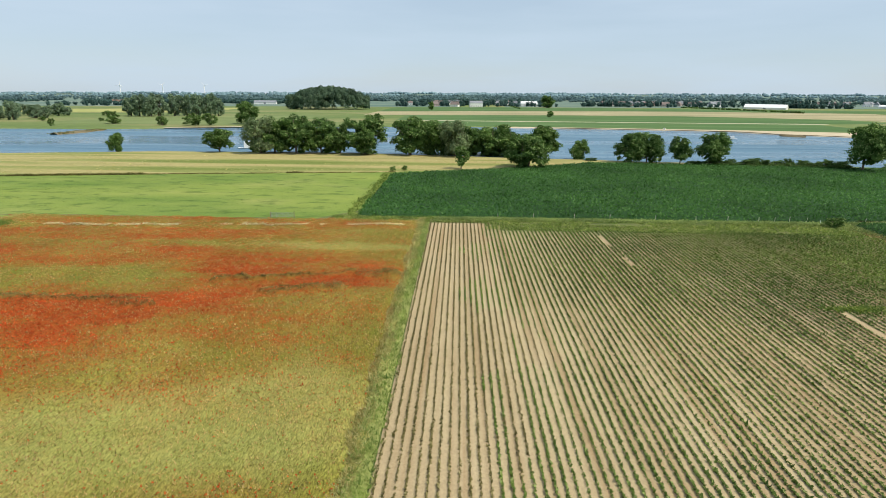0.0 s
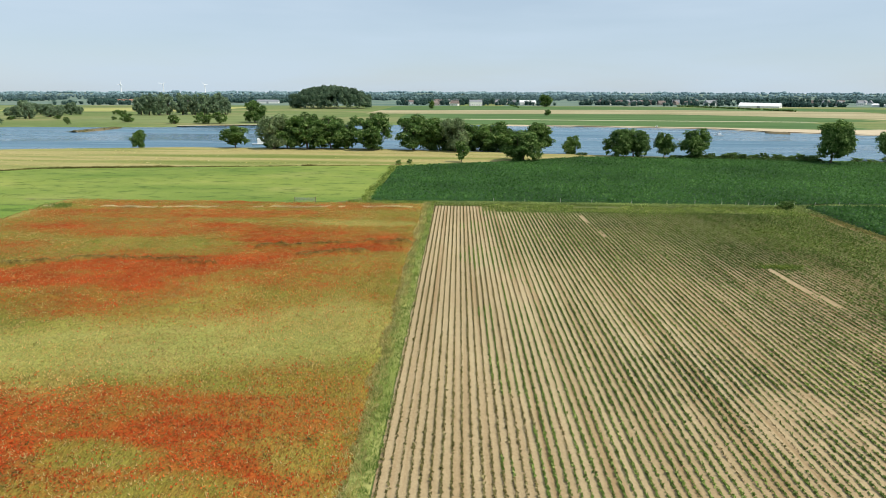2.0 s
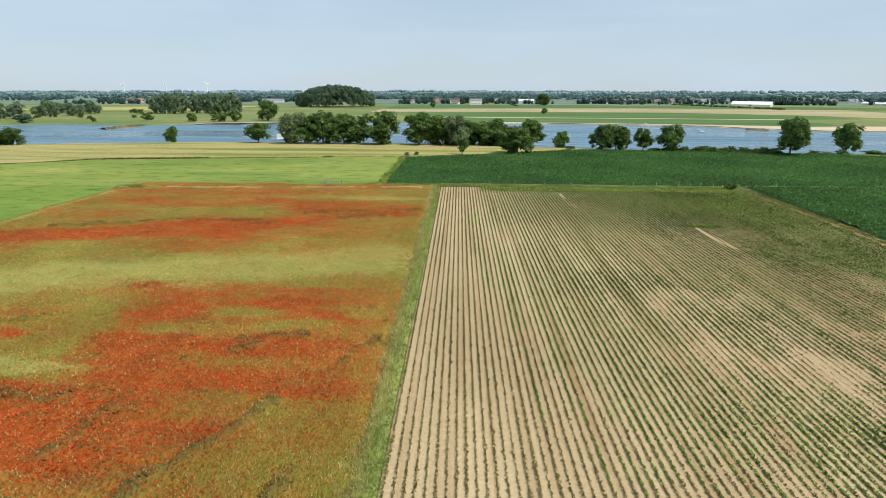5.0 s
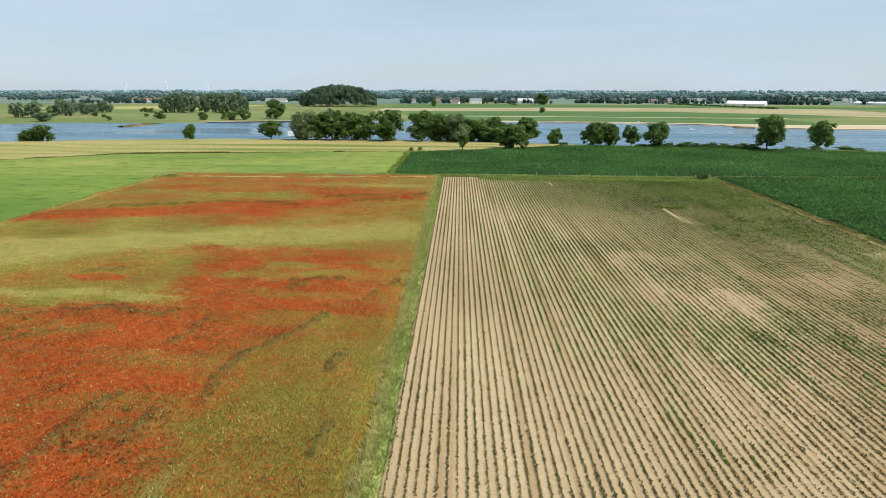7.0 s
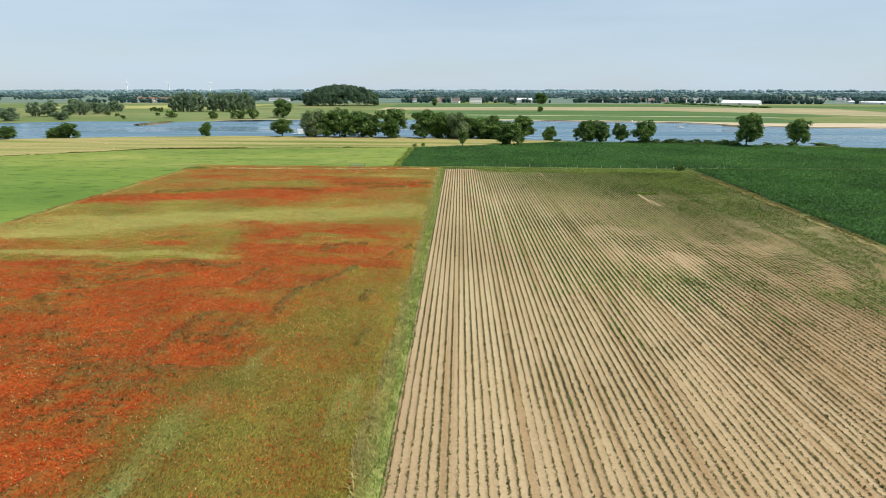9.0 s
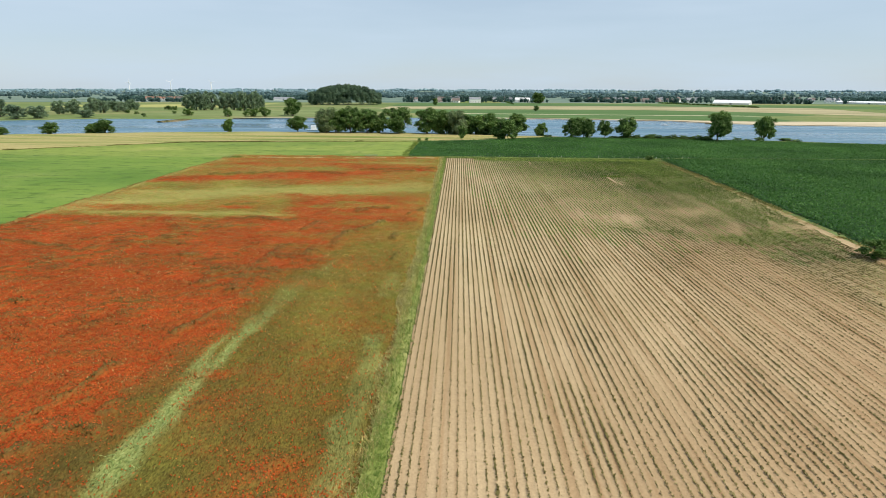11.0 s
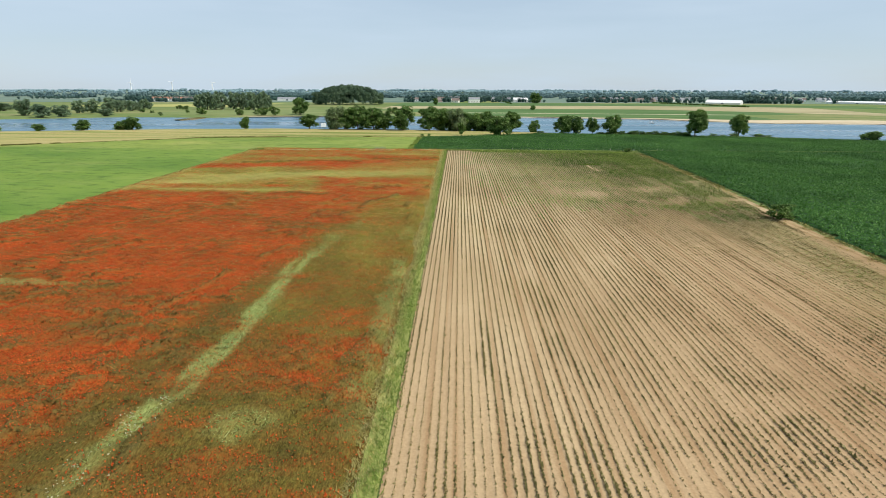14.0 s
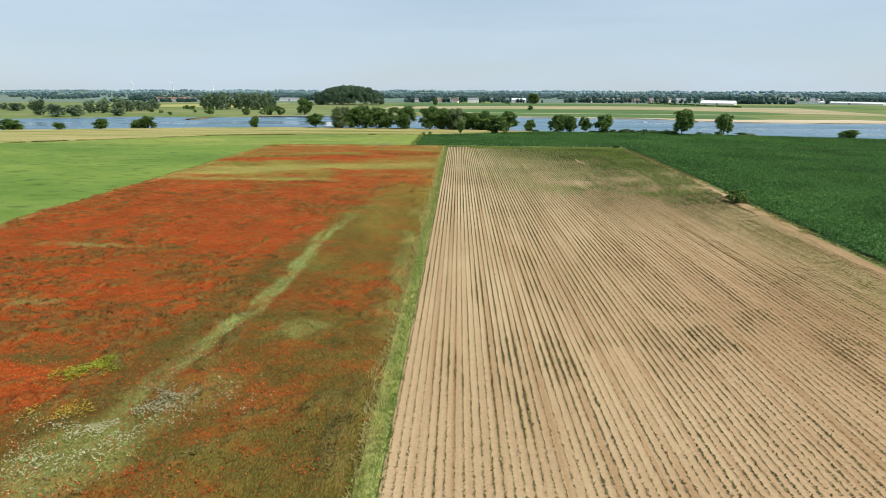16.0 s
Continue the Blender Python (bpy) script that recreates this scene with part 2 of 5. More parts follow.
M_WHITE = leaf_material("white_petal", (0.36, 0.38, 0.24), (0.52, 0.53, 0.38), (0.68, 0.68, 0.54), 0.35)
M_BRIGHTWEED = leaf_material("bright_weed_leaf", (0.27, 0.31, 0.03), (0.40, 0.44, 0.05), (0.54, 0.55, 0.10), 0.4)
M_YELLOW = leaf_material("yellow_petal", (0.40, 0.33, 0.04), (0.54, 0.44, 0.06), (0.64, 0.54, 0.14), 0.2)
M_ROWCROP = leaf_material("row_crop_leaf", (0.11, 0.10, 0.036), (0.22, 0.192, 0.073), (0.43, 0.38, 0.20), 0.3, 0.05)
M_ROWLUSH = leaf_material("lush_row_leaf", (0.08, 0.128, 0.026), (0.17, 0.245, 0.053), (0.38, 0.45, 0.16), 0.3, 0.05)
# crop and tree leaves: the palest tone paints in glints of light
M_CROP = leaf_material("crop_leaf", (0.045, 0.122, 0.027), (0.08, 0.195, 0.047), (0.17, 0.315, 0.105), 0.38, 0.03)
M_LEAF = leaf_material("tree_leaf", (0.042, 0.095, 0.02), (0.125, 0.225, 0.052), (0.38, 0.50, 0.20), 0.36, 0.1)
M_LEAF_DARK = leaf_material("dark_leaf", (0.04, 0.09, 0.019), (0.115, 0.21, 0.05), (0.36, 0.48, 0.19), 0.36, 0.1)
M_SILVER = leaf_material("willow_leaf", (0.11, 0.17, 0.075), (0.20, 0.27, 0.13), (0.36, 0.43, 0.25), 0.35, 0.1)
# grey willow green, lifted so that haze is part of the colour
M_GREY_WILLOW = leaf_material("grey_willow_leaf", (0.12, 0.19, 0.115), (0.215, 0.305, 0.185), (0.36, 0.46, 0.30), 0.45, 0.05)
# far and mid woods: bluish distance haze is put into the leaf colour
M_FARHAZE = leaf_material("far_wood_haze", (0.04, 0.09, 0.083), (0.065, 0.125, 0.113), (0.095, 0.165, 0.145), 0.3, 0.01)
M_MIDHAZE = leaf_material("mid_wood_haze", (0.10, 0.175, 0.19), (0.13, 0.21, 0.225), (0.165, 0.25, 0.26), 0.25, 0.006)
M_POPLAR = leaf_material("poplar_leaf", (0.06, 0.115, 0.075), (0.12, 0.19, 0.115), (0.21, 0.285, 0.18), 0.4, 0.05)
# paler and bluer again: the haze at the horizon as leaf colour
M_HORIZONHAZE = leaf_material("horizon_wood_haze", (0.17, 0.27, 0.32), (0.20, 0.305, 0.355), (0.235, 0.34, 0.39), 0.05, 0.004)
M_BARK = plain("bark", (0.13, 0.10, 0.075), 0.95, 0.35, 3.0)
M_SAND = field_material("river_sand", (0.46, 0.375, 0.25), (0.58, 0.49, 0.35))
M_STUBBLE = field_material("stubble", (0.26, 0.24, 0.125), (0.45, 0.38, 0.235), (0.25, 2.2, 1))
M_PASTURE = field_material("pasture", (0.06, 0.125, 0.04), (0.12, 0.19, 0.066), (0.25, 2.2, 1))
M_GRAZED = field_material("grazed_grass", (0.135, 0.185, 0.065), (0.225, 0.255, 0.105), (0.25, 1.6, 1))
M_YELLOWFIELD = field_material("ripe_pasture", (0.30, 0.32, 0.10), (0.40, 0.37, 0.14))
M_GROYNE = field_material("groyne_stone", (0.17, 0.14, 0.08), (0.29, 0.23, 0.145), (3, 3, 1))
# far fields: the teal tint of distance haze is painted in
M_FIELDHAZE = field_material("hazed_farmland", (0.10, 0.165, 0.135), (0.195, 0.24, 0.185), (0.12, 0.4, 1))
M_TRACK = field_material("pale_track", (0.40, 0.38, 0.24), (0.52, 0.48, 0.32))
M_PLASTER = plain("white_plaster", (0.78, 0.77, 0.73), 0.8, 0.08)
M_BRICK = plain("red_brick", (0.36, 0.29, 0.25), 0.9, 0.2)
M_ROOF_RED = plain("brown_roof_tile", (0.20, 0.16, 0.145), 0.8, 0.25)
M_ROOF_ORANGE = plain("orange_roof_tile", (0.36, 0.19, 0.13), 0.8, 0.2)
M_ROOF_GREY = plain("grey_roof", (0.24, 0.25, 0.27), 0.7, 0.2)
M_ROOF_WHITE = plain("pale_sheet_roof", (0.74, 0.75, 0.75), 0.5, 0.06)
M_GLASS = plain("dark_window_glass", (0.03, 0.035, 0.04), 0.1, 0.1, 1.0, 0.6)
M_PAINT = plain("white_gelcoat", (0.82, 0.82, 0.80), 0.3, 0.04)
M_STEEL = plain("light_grey_steel", (0.92, 0.92, 0.93), 0.5, 0.05)
M_PALETIMBER = plain("bleached_timber", (0.48, 0.45, 0.38), 0.95, 0.2, 3.0)
M_TIMBER = plain("weathered_timber", (0.22, 0.17, 0.12), 0.95, 0.3, 3.0)


# ---- builders ----
def lattice(ix, iy, seed):
    h = (ix.astype(np.int64) * 374761393 + iy.astype(np.int64) * 668265263 + seed * 974634241) & 0x7FFFFFFF
    h = ((h ^ (h >> 13)) * 1274126177) & 0x7FFFFFFF
    return ((h ^ (h >> 16)) & 0xFFFF) / 65535.0


def vnoise(x, y, scale, seed=0, octaves=3):
    """Smooth value noise from 0 to 1; scale is the size of its largest lumps in metres."""
    total, weight, amp = 0.0, 0.0, 1.0
    for o in range(octaves):
        u, v = np.asarray(x) / scale, np.asarray(y) / scale
        iu, iv = np.floor(u), np.floor(v)
        fu, fv = u - iu, v - iv
        fu, fv = fu * fu * (3 - 2 * fu), fv * fv * (3 - 2 * fv)
        a, b = lattice(iu, iv, seed + o), lattice(iu + 1, iv, seed + o)
        c, d = lattice(iu, iv + 1, seed + o), lattice(iu + 1, iv + 1, seed + o)
        total = total + amp * ((a * (1 - fu) + b * fu) * (1 - fv) + (c * (1 - fu) + d * fu) * fv)
        weight, amp, scale = weight + amp, amp * 0.5, scale * 0.5
    return total / weight


def sstep(a, b, v):
    t = np.clip((v - a) / (b - a), 0, 1)
    return t * t * (3 - 2 * t)


def raw_mesh(name, verts, faces, material, smooth=False):
    """A mesh from arrays: verts (n, 3), faces (m, 3 or 4)."""
    verts, faces = np.asarray(verts, np.float32), np.asarray(faces, np.int32)
    me = bpy.data.meshes.new(name)
    k = faces.shape[1]
    me.vertices.add(len(verts))
    me.vertices.foreach_set("co", verts.ravel())
    me.loops.add(faces.size)
    me.loops.foreach_set("vertex_index", faces.ravel())
    me.polygons.add(len(faces))
    me.polygons.foreach_set("loop_start", np.arange(0, faces.size, k, dtype=np.int32))
    me.polygons.foreach_set("use_smooth", np.full(len(faces), smooth))
    me.materials.append(material)
    me.update(calc_edges=True)
    return me


def add_attribute(me, name, values):
    me.attributes.new(name, "FLOAT", "POINT").data.foreach_set("value", np.asarray(values, np.float32))


def grid_faces(nx, ny):
    i = np.arange(nx - 1)[None, :] + nx * np.arange(ny - 1)[:, None]
    i = i.ravel()
    return np.stack([i, i + 1, i + 1 + nx, i + nx], 1)


def sheet(name, xs, ys, height, material, keep=None):
    """A height field over the lines xs and ys; keep(x, y) of a cell's middle tells which cells stay."""
    X, Y = np.meshgrid(xs, ys)
    Z = height(X, Y)
    faces = grid_faces(len(xs), len(ys))
    verts = np.stack([X.ravel(), Y.ravel(), Z.ravel()], 1)
    if keep is not None:
        mid = verts[faces].mean(1)
        faces = faces[keep(mid[:, 0], mid[:, 1])]
        used = np.unique(faces)
        back = np.zeros(len(verts), np.int64)
        back[used] = np.arange(len(used))
        verts, faces = verts[used], back[faces]
    return raw_mesh(name, verts, faces, material, True)


def tufts(name, x, y, z, size, height, material, blades=3, seed=0, lean=0.45, drilled=False):
    """Clumps of pointed blades: one triangle a blade."""
    rng = np.random.default_rng(seed)
    n = len(x)
    V = np.zeros((n, blades, 3, 3), np.float32)
    for b in range(blades):
        a = rng.normal(np.pi / 2, 0.55, n) + np.pi * rng.integers(0, 2, n) if drilled else rng.uniform(0, 2 * np.pi, n)
        w = size * rng.uniform(0.3, 0.6, n)
        out = height * lean * rng.uniform(0.5, 1.2, n)
        h = height * rng.uniform(0.5, 1.0, n)
        jx, jy = rng.normal(0, 0.16 if drilled else 0.3, n) * size, rng.normal(0, 0.3, n) * size
        bx, by = x + jx, y + jy
        V[:, b, 0] = np.stack([bx - w * np.sin(a), by + w * np.cos(a), z], 1)
        V[:, b, 1] = np.stack([bx + w * np.sin(a), by - w * np.cos(a), z], 1)
        V[:, b, 2] = np.stack([bx + out * np.cos(a), by + out * np.sin(a), z + h], 1)
    return raw_mesh(name, V.reshape(-1, 3), np.arange(n * blades * 3).reshape(-1, 3), material)


def flecks(name, x, y, z, size, material, seed=0, tilt=0.5):
    """Small three-cornered petals or leaves, each tilted its own way."""
    rng = np.random.default_rng(seed)
    n = len(x)
    a = rng.uniform(0, 2 * np.pi, n)
    t1, t2 = rng.normal(0, tilt, n), rng.normal(0, tilt, n)
    V = np.zeros((n, 3, 3), np.float32)
    for k in range(3):
        ang = a + k * 2 * np.pi / 3
        r = 1.25 * size * rng.uniform(0.7, 1.2, n)
        px, py = r * np.cos(ang), r * np.sin(ang)
        V[:, k] = np.stack([x + px, y + py, z + px * t1 + py * t2], 1)
    return raw_mesh(name, V.reshape(-1, 3), np.arange(n * 3).reshape(-1, 3), material)


def scatter(x0, x1, y0, y1, per_square, seed):
    rng = np.random.default_rng(seed)
    n = int((x1 - x0) * (y1 - y0) * per_square)
    return rng.uniform(x0, x1, n), rng.uniform(y0, y1, n), rng


def stuff(name, me, label, category):
    return tagged(new(name, me), label, category, kind="stuff")


def structure(name, me, label, category):
    return tagged(new(name, me), label, category, kind="structure")


def part(name, bm, material, parent, label=""):
    """One bmesh as one mesh object under a thing or a part."""
    me = bpy.data.meshes.new(name)
    bm.to_mesh(me)
    bm.free()
    me.materials.append(material)
    ob = new(name, me)
    ob.parent = parent
    return tagged(ob, label)


def box(bm, x0, x1, y0, y1, z0, z1):
    v = [bm.verts.new(c) for c in ((x0, y0, z0), (x1, y0, z0), (x1, y1, z0), (x0, y1, z0), (x0, y0, z1), (x1, y0, z1), (x1, y1, z1), (x0, y1, z1))]
    for f in ((3, 2, 1, 0), (4, 5, 6, 7), (0, 1, 5, 4), (1, 2, 6, 5), (2, 3, 7, 6), (3, 0, 4, 7)):
        bm.faces.new([v[i] for i in f])
    return bm


def tube(bm, a, b, r0, r1, sides=7):
    a, b = Vector(a), Vector(b)
    q = (b - a).to_track_quat("Z", "Y")
    rings = []
    for p, r in ((a, r0), (b, r1)):
        rings.append([bm.verts.new(p + q @ Vector((r * math.cos(2 * math.pi * i / sides), r * math.sin(2 * math.pi * i / sides), 0))) for i in range(sides)])
    for i in range(sides):
        j = (i + 1) % sides
        bm.faces.new((rings[0][i], rings[0][j], rings[1][j], rings[1][i]))
    bm.faces.new(rings[1])
    bm.faces.new(rings[0][::-1])
    return bm


# ---- the lie of the land ----
BANK_X = [-5000, -1200, -600, -300, -195, -130, -53, 44, 109, 190, 270, 420, 800, 1500, 5000]
NEAR_Y = [-2600, -500, -20, 196, 234, 250, 253, 238, 229, 224, 200, 130, -60, -500, -2600]
FAR_X = [-5000, -1200, -600, -404, -315, -237, -154, -14, 84, 205, 228, 280, 420, 800, 1500, 5000]
FAR_Y = [-2200, -150, 190, 322, 380, 388, 424, 456, 452, 431, 408, 381, 384, 300, -100, -2200]


def near_bank(x):
    return np.interp(x, BANK_X, NEAR_Y) + 2.5 * (vnoise(x, x * 0, 22, 5) - 0.5)


def far_bank(x):
    return np.interp(x, FAR_X, FAR_Y) + 6 * (vnoise(x, x * 0 + 9, 35, 6) - 0.5)


def rise(x, y):
    """Tilts the plain beyond the river, lower west and higher east, to fit the horizon to the camera's view."""
    return np.where(np.asarray(x) < 0, 0.0075, 0.005) * x * sstep(450, 1000, np.asarray(y, float))


def land(x, y):
    d = np.minimum(y - near_bank(x), far_bank(x) - y)
    return -2.4 * sstep(-2.5, 4.0, d) + rise(x, y)


def spaced(*runs):
    out = []
    for a, b, step in runs:
        out += list(np.arange(a, b, step))
    return np.array(out + [runs[-1][1]])


GX = spaced((-5000, -1000, 200), (-1000, -500, 25), (-500, 500, 8), (500, 1000, 25), (1000, 5000, 200))
GY = spaced((-3000, -400, 100), (-400, 120, 20), (120, 480, 2.0), (480, 1000, 20), (1000, 5000, 100))
structure("ground", sheet("ground", GX, GY, land, M_GROUND), "flat grassy river plain that runs to the horizon", "ground")
WATER_LEVEL = -0.55
structure("water", sheet("water", np.linspace(-3000, 3000, 61), np.linspace(-1500, 480, 41), lambda x, y: x * 0 + WATER_LEVEL, M_WATER,
                         lambda x, y: (y > np.interp(x, BANK_X, NEAR_Y) - 60) & (y < np.interp(x, FAR_X, FAR_Y) + 60)), "wide calm blue river with light ripples", "river")


def band(name, x0, x1, lower, upper, z, material, label, category="field", steps=90, rows=12, wobble=1.0):
    """A flat field between two lines across x, given as functions of x."""
    xs = np.linspace(x0, x1, steps)
    t = np.linspace(0, 1, rows)
    lo, hi = lower(xs), upper(xs)
    lo = lo + wobble * (vnoise(xs, xs * 0 + z * 97, 14, 11) - 0.5)
    hi = hi + wobble * (vnoise(xs, xs * 0 + z * 91, 14, 12) - 0.5)
    X = np.repeat(xs[None], rows, 0)
    Y = lo[None] * (1 - t[:, None]) + hi[None] * t[:, None]
    verts = np.stack([X.ravel(), Y.ravel(), z + rise(X, Y).ravel()], 1)
    return structure(name, raw_mesh(name, verts, grid_faces(steps, rows), material), label, category)


def line(*pts):
    return lambda x: np.interp(x, [p[0] for p in pts], [p[1] for p in pts])


DITCH = line((-420, -10), (-300, 60), (-230, 112), (-145, 172), (-95, 181), (-24, 192), (20, 208))
EDGE = line((-24, 186), (20, 205), (52, 224), (109, 221), (163, 215), (270, 190), (420, 124))
band("meadow", -420, -10, lambda x: np.minimum(np.where(x < -98, 111, 118), DITCH(x) - 3), DITCH, 0.03, M_MEADOW, "green mown meadow beside the poppy field", "meadow", 160, 60)
band("west_meadow", -420, -95.0, lambda x: -260 + 0 * x, lambda x: np.minimum(110.5 + 0 * x, DITCH(x) - 3.5), 0.028, M_WESTMEADOW, "lush green meadow beside the poppy field", "meadow", 120, 60)
band("dry_bank", -420, 150, lambda x: np.where(x < 20, DITCH(x), EDGE(x)), lambda x: near_bank(x) - 1.5, 0.05, M_DRY, "dry yellow grass between meadow and river", "grassland", 200, 24)
band("river_sand", 60, 900, lambda x: far_bank(x) - 1.5, line((60, 456), (205, 446), (290, 428), (330, 438), (420, 446), (900, 320)), 0.04, M_SAND, "pale sandy river beach", "beach", 160, 5, 3)
xs = np.linspace(30, 900, 260)
verts = np.stack([np.tile(xs, 3), np.concatenate([far_bank(xs) - 6.5, far_bank(xs) - 3.0 + 2 * vnoise(xs, xs * 0, 15, 13), far_bank(xs) + 3.0]), np.repeat([-1.05, -0.45, 0.035], 260)], 1)
structure("beach_slope", raw_mesh("beach_slope", verts, grid_faces(260, 3), M_SAND, True), "sandy slope down to the water", "beach")
band("pasture", -20, 330, line((-20, 459), (84, 456), (205, 447), (330, 424)), line((-20, 534), (330, 538)), 0.02, M_PASTURE, "green pasture strip along the far river bank", "field")
band("pale_track", -40, 345, line((-40, 532), (330, 537), (345, 539)), line((-40, 542), (330, 548), (345, 546)), 0.06, M_TRACK, "pale unpaved track across the flood plain", "track")
band("pasture", -60, 420, line((-60, 543), (345, 549), (420, 560)), line((-60, 655), (130, 684), (260, 690), (420, 640)), 0.025, M_PASTURE, "green pasture behind the pale track", "field")
band("stubble", -110, 560, line((-110, 655), (130, 685), (260, 691), (400, 640), (560, 520)), line((-110, 770), (150, 825), (310, 835), (560, 800)), 0.035, M_STUBBLE, "tan stubble field on the flood plain", "field")
band("pasture", -110, 700, line((-110, 772), (150, 827), (310, 837), (560, 802), (700, 740)), line((-110, 980), (100, 1000), (460, 930), (700, 880)), 0.03, M_PASTURE, "green pasture below the dyke", "field")
band("ripe_pasture", -580, -330, line((-580, 640), (-330, 690)), line((-580, 780), (-330, 940)), 0.03, M_YELLOWFIELD, "yellowing grass field behind the willows", "field")
band("pasture", -330, -150, line((-330, 440), (-150, 432)), line((-330, 560), (-150, 640)), 0.028, M_GRAZED, "pale green grazed pasture on the far bank", "field")


rng = np.random.default_rng(91)
x = rng.uniform(-300, -22, 6500)
y = DITCH(x) + 0.5 * rng.normal(0, 1, len(x)) - 0.4
keep = vnoise(x, y * 0, 5, 92) > 0.22 + 0.25 * rng.uniform(0, 1, len(x))
x, y = x[keep], y[keep]
stuff("ditch_reeds", tufts("ditch_reeds", x, y, 0 * x, 0.3, rng.uniform(0.2, 0.7, len(x)) * (0.6 + 0.9 * sstep(0.55, 0.7, vnoise(x, x * 0, 14, 292))), M_REED, 3, 93, 0.8), "dark reeds along the ditch behind the meadow", "reeds")


x, y, rng = scatter(-300, -24, -150, 185, 0.10, 94)
keep = (y < DITCH(x) - 3) & ((x < -100) | (y > 121)) & (vnoise(x, y, 16, 95) > 0.42)
x, y = x[keep], y[keep]
L = rng.integers(3, 8, len(x))
x = np.concatenate([x + 0.35 * k * (k < L) for k in range(8)])
y = np.concatenate([y + 0.12 * rng.normal(0, 1, len(y)) for k in range(8)])
stuff("meadow_tussocks", tufts("meadow_tussocks", x, y, 0.02 + 0 * x, 0.4, rng.uniform(0.03, 0.08, len(x)), M_TUSSOCK, 2, 96, 2.2), "low darker tussocks in the mown meadow", "grass")


band("far_fields", -4500, 4600, line((-4500, 1010), (4600, 1010)), line((-4500, 4800), (4600, 4800)), 0.02, M_FIELDHAZE, "far farmland, its green tinted with distance haze", "field", 60, 40, 20)


# ---- the poppy field ----
POPPY = dict(x0=-99.0, x1=-7.6, y0=-175.0, y1=117.5)
RED = [(-60, 113, 42, 4, 0.34), (-58, 102, 46, 7, 0.40), (-60, 88, 42, 8, 0.46), (-28, 83, 26, 7, 0.46), (-30, 66, 26, 14, 0.46), (-50, 52, 22, 9, 0.52), (-46, 25.5, 3.5, 1.6, 0.8),
       (-53.5, 11, 6.0, 2.0, 0.98), (-33, 8, 8, 4, 0.85), (-30, 3, 8, 3, 0.8), (-18, 4, 6, 4, 0.62), (-80, 8, 14, 4, 0.3)]
GREEN = [(-76, 17, 22, 7, 0.5), (-44, 14, 5, 3, 0.5), (-58, 36, 46, 9, 0.65), (-20, 37, 24, 7, 0.6), (-28.5, 17.5, 5, 2.6, 0.75), (-20.5, 14, 5.5, 2.4, 0.7), (-12, 18, 4.5, 3.0, 0.65), (-13, -40, 10, 20, 0.25), (-20, -50, 9, 14, 0.25), (-45, -121, 6, 1.6, 0.7), (-26, 94, 22, 3, 0.4), (-68, -76, 20, 2.5, 0.6), (-64, 4, 18, 2.6, 0.55), (-59, -104, 5, 2.5, 0.8), (-38, -123, 3, 1.6, 0.9)]
PALE = [(-14, 42, 8, 11, 0.5), (-40, 33, 22, 4, 0.45), (-20, 95, 18, 3, 0.45), (-72, 28, 26, 5, 0.6), (-70, 3.5, 26, 2.0, 0.5), (-46, 3, 12, 1.5, 0.45), (-69, -76, 16, 1.5, 0.4), (-58, -105, 5, 2, 0.4), (-19, -111, 3.5, 3, 0.35), (-22, -36, 1.5, 3.5, 0.25), (-11, -43, 1.6, 6, 0.25), (-24.5, -47, 2, 6, 0.2),
        (-25, -126, 4, 4, 0.2), (-31, -137, 5.5, 6, 0.4), (-27, -131, 3, 3, 0.2)]
SEAMS = [(-94, 49, -88, 55, 1.1), (-83, 60, -60, 67, 0.9), (-60, 67, -40, 67, 0.8), (-44, 65, -39, 66, 0.9), (-35, 76, -31, 77, 0.9), (-26, 72, -17, 74, 1.7), (-33, 76.5, -14, 80, 0.6), (-14, 79.7, -8.5, 79.6, 1.6),
         (-32, -11.5, -31.4, -2.8, 1.0), (-23.6, -23.5, -23.3, -16, 1.1), (-23.3, -16, -17, -3.6, 0.9), (-33.4, -31, -33.5, -27, 1.3), (-33.5, -27, -31.9, -23, 1.0), (-34, -45, -33.4, -31, 1.2), (-59, 12.4, -51, 15, 0.7), (-24.5, 9.5, -17.6, 11, 0.9),
         (-12.3, 5.2, -9.6, 9.4, 1.1), (-51.5, -11.8, -45, -9, 0.8), (-59, -4.2, -45, -2.7, 0.8), (-45, -2.7, -37, -3.8, 0.8), (-13, -17, -13, -13, 1.0), (-11.8, -31, -11.6, -27, 1.0), (-27, -30, -26.8, -26, 1.1), (-97, -21, -72, -27, 0.8),
         (-11.5, -100, -10.6, -93, 1.2), (-37.4, -133, -37.4, -121, 0.8), (-37.4, -121, -38.7, -110, 0.7), (-25.4, -128, -23, -125, 0.9), (-27, -122, -26.4, -111.5, 0.9), (-13.4, -129, -10, -125, 1.4), (-10.6, -126, -10.2, -138, 1.6), (-12, -107, -10.8, -104, 0.8),
         (-19.4, -130.5, -17.6, -129, 0.8), (-20.5, -135, -18.6, -133, 0.9), (-22, -137, -20.4, -135.6, 0.8), (-34, -62, -31.5, -54, 0.7), (-24.4, 6.4, -22.4, 8.2, 1.0), (-41, -110, -38.5, -106, 1.0), (-37.2, -122, -36.4, -118, 1.0), (-40, -88, -37, -70, 0.6)]


def seam(x, y, x0, y0, x1, y1, w):
    """1 along a line between two points, fading over its width."""
    dx, dy = x1 - x0, y1 - y0
    t = np.clip(((x - x0) * dx + (y - y0) * dy) / (dx * dx + dy * dy), 0, 1)
    return 1 - sstep(0.35, 1.1, np.hypot(x - x0 - t * dx, y - y0 - t * dy) / w)


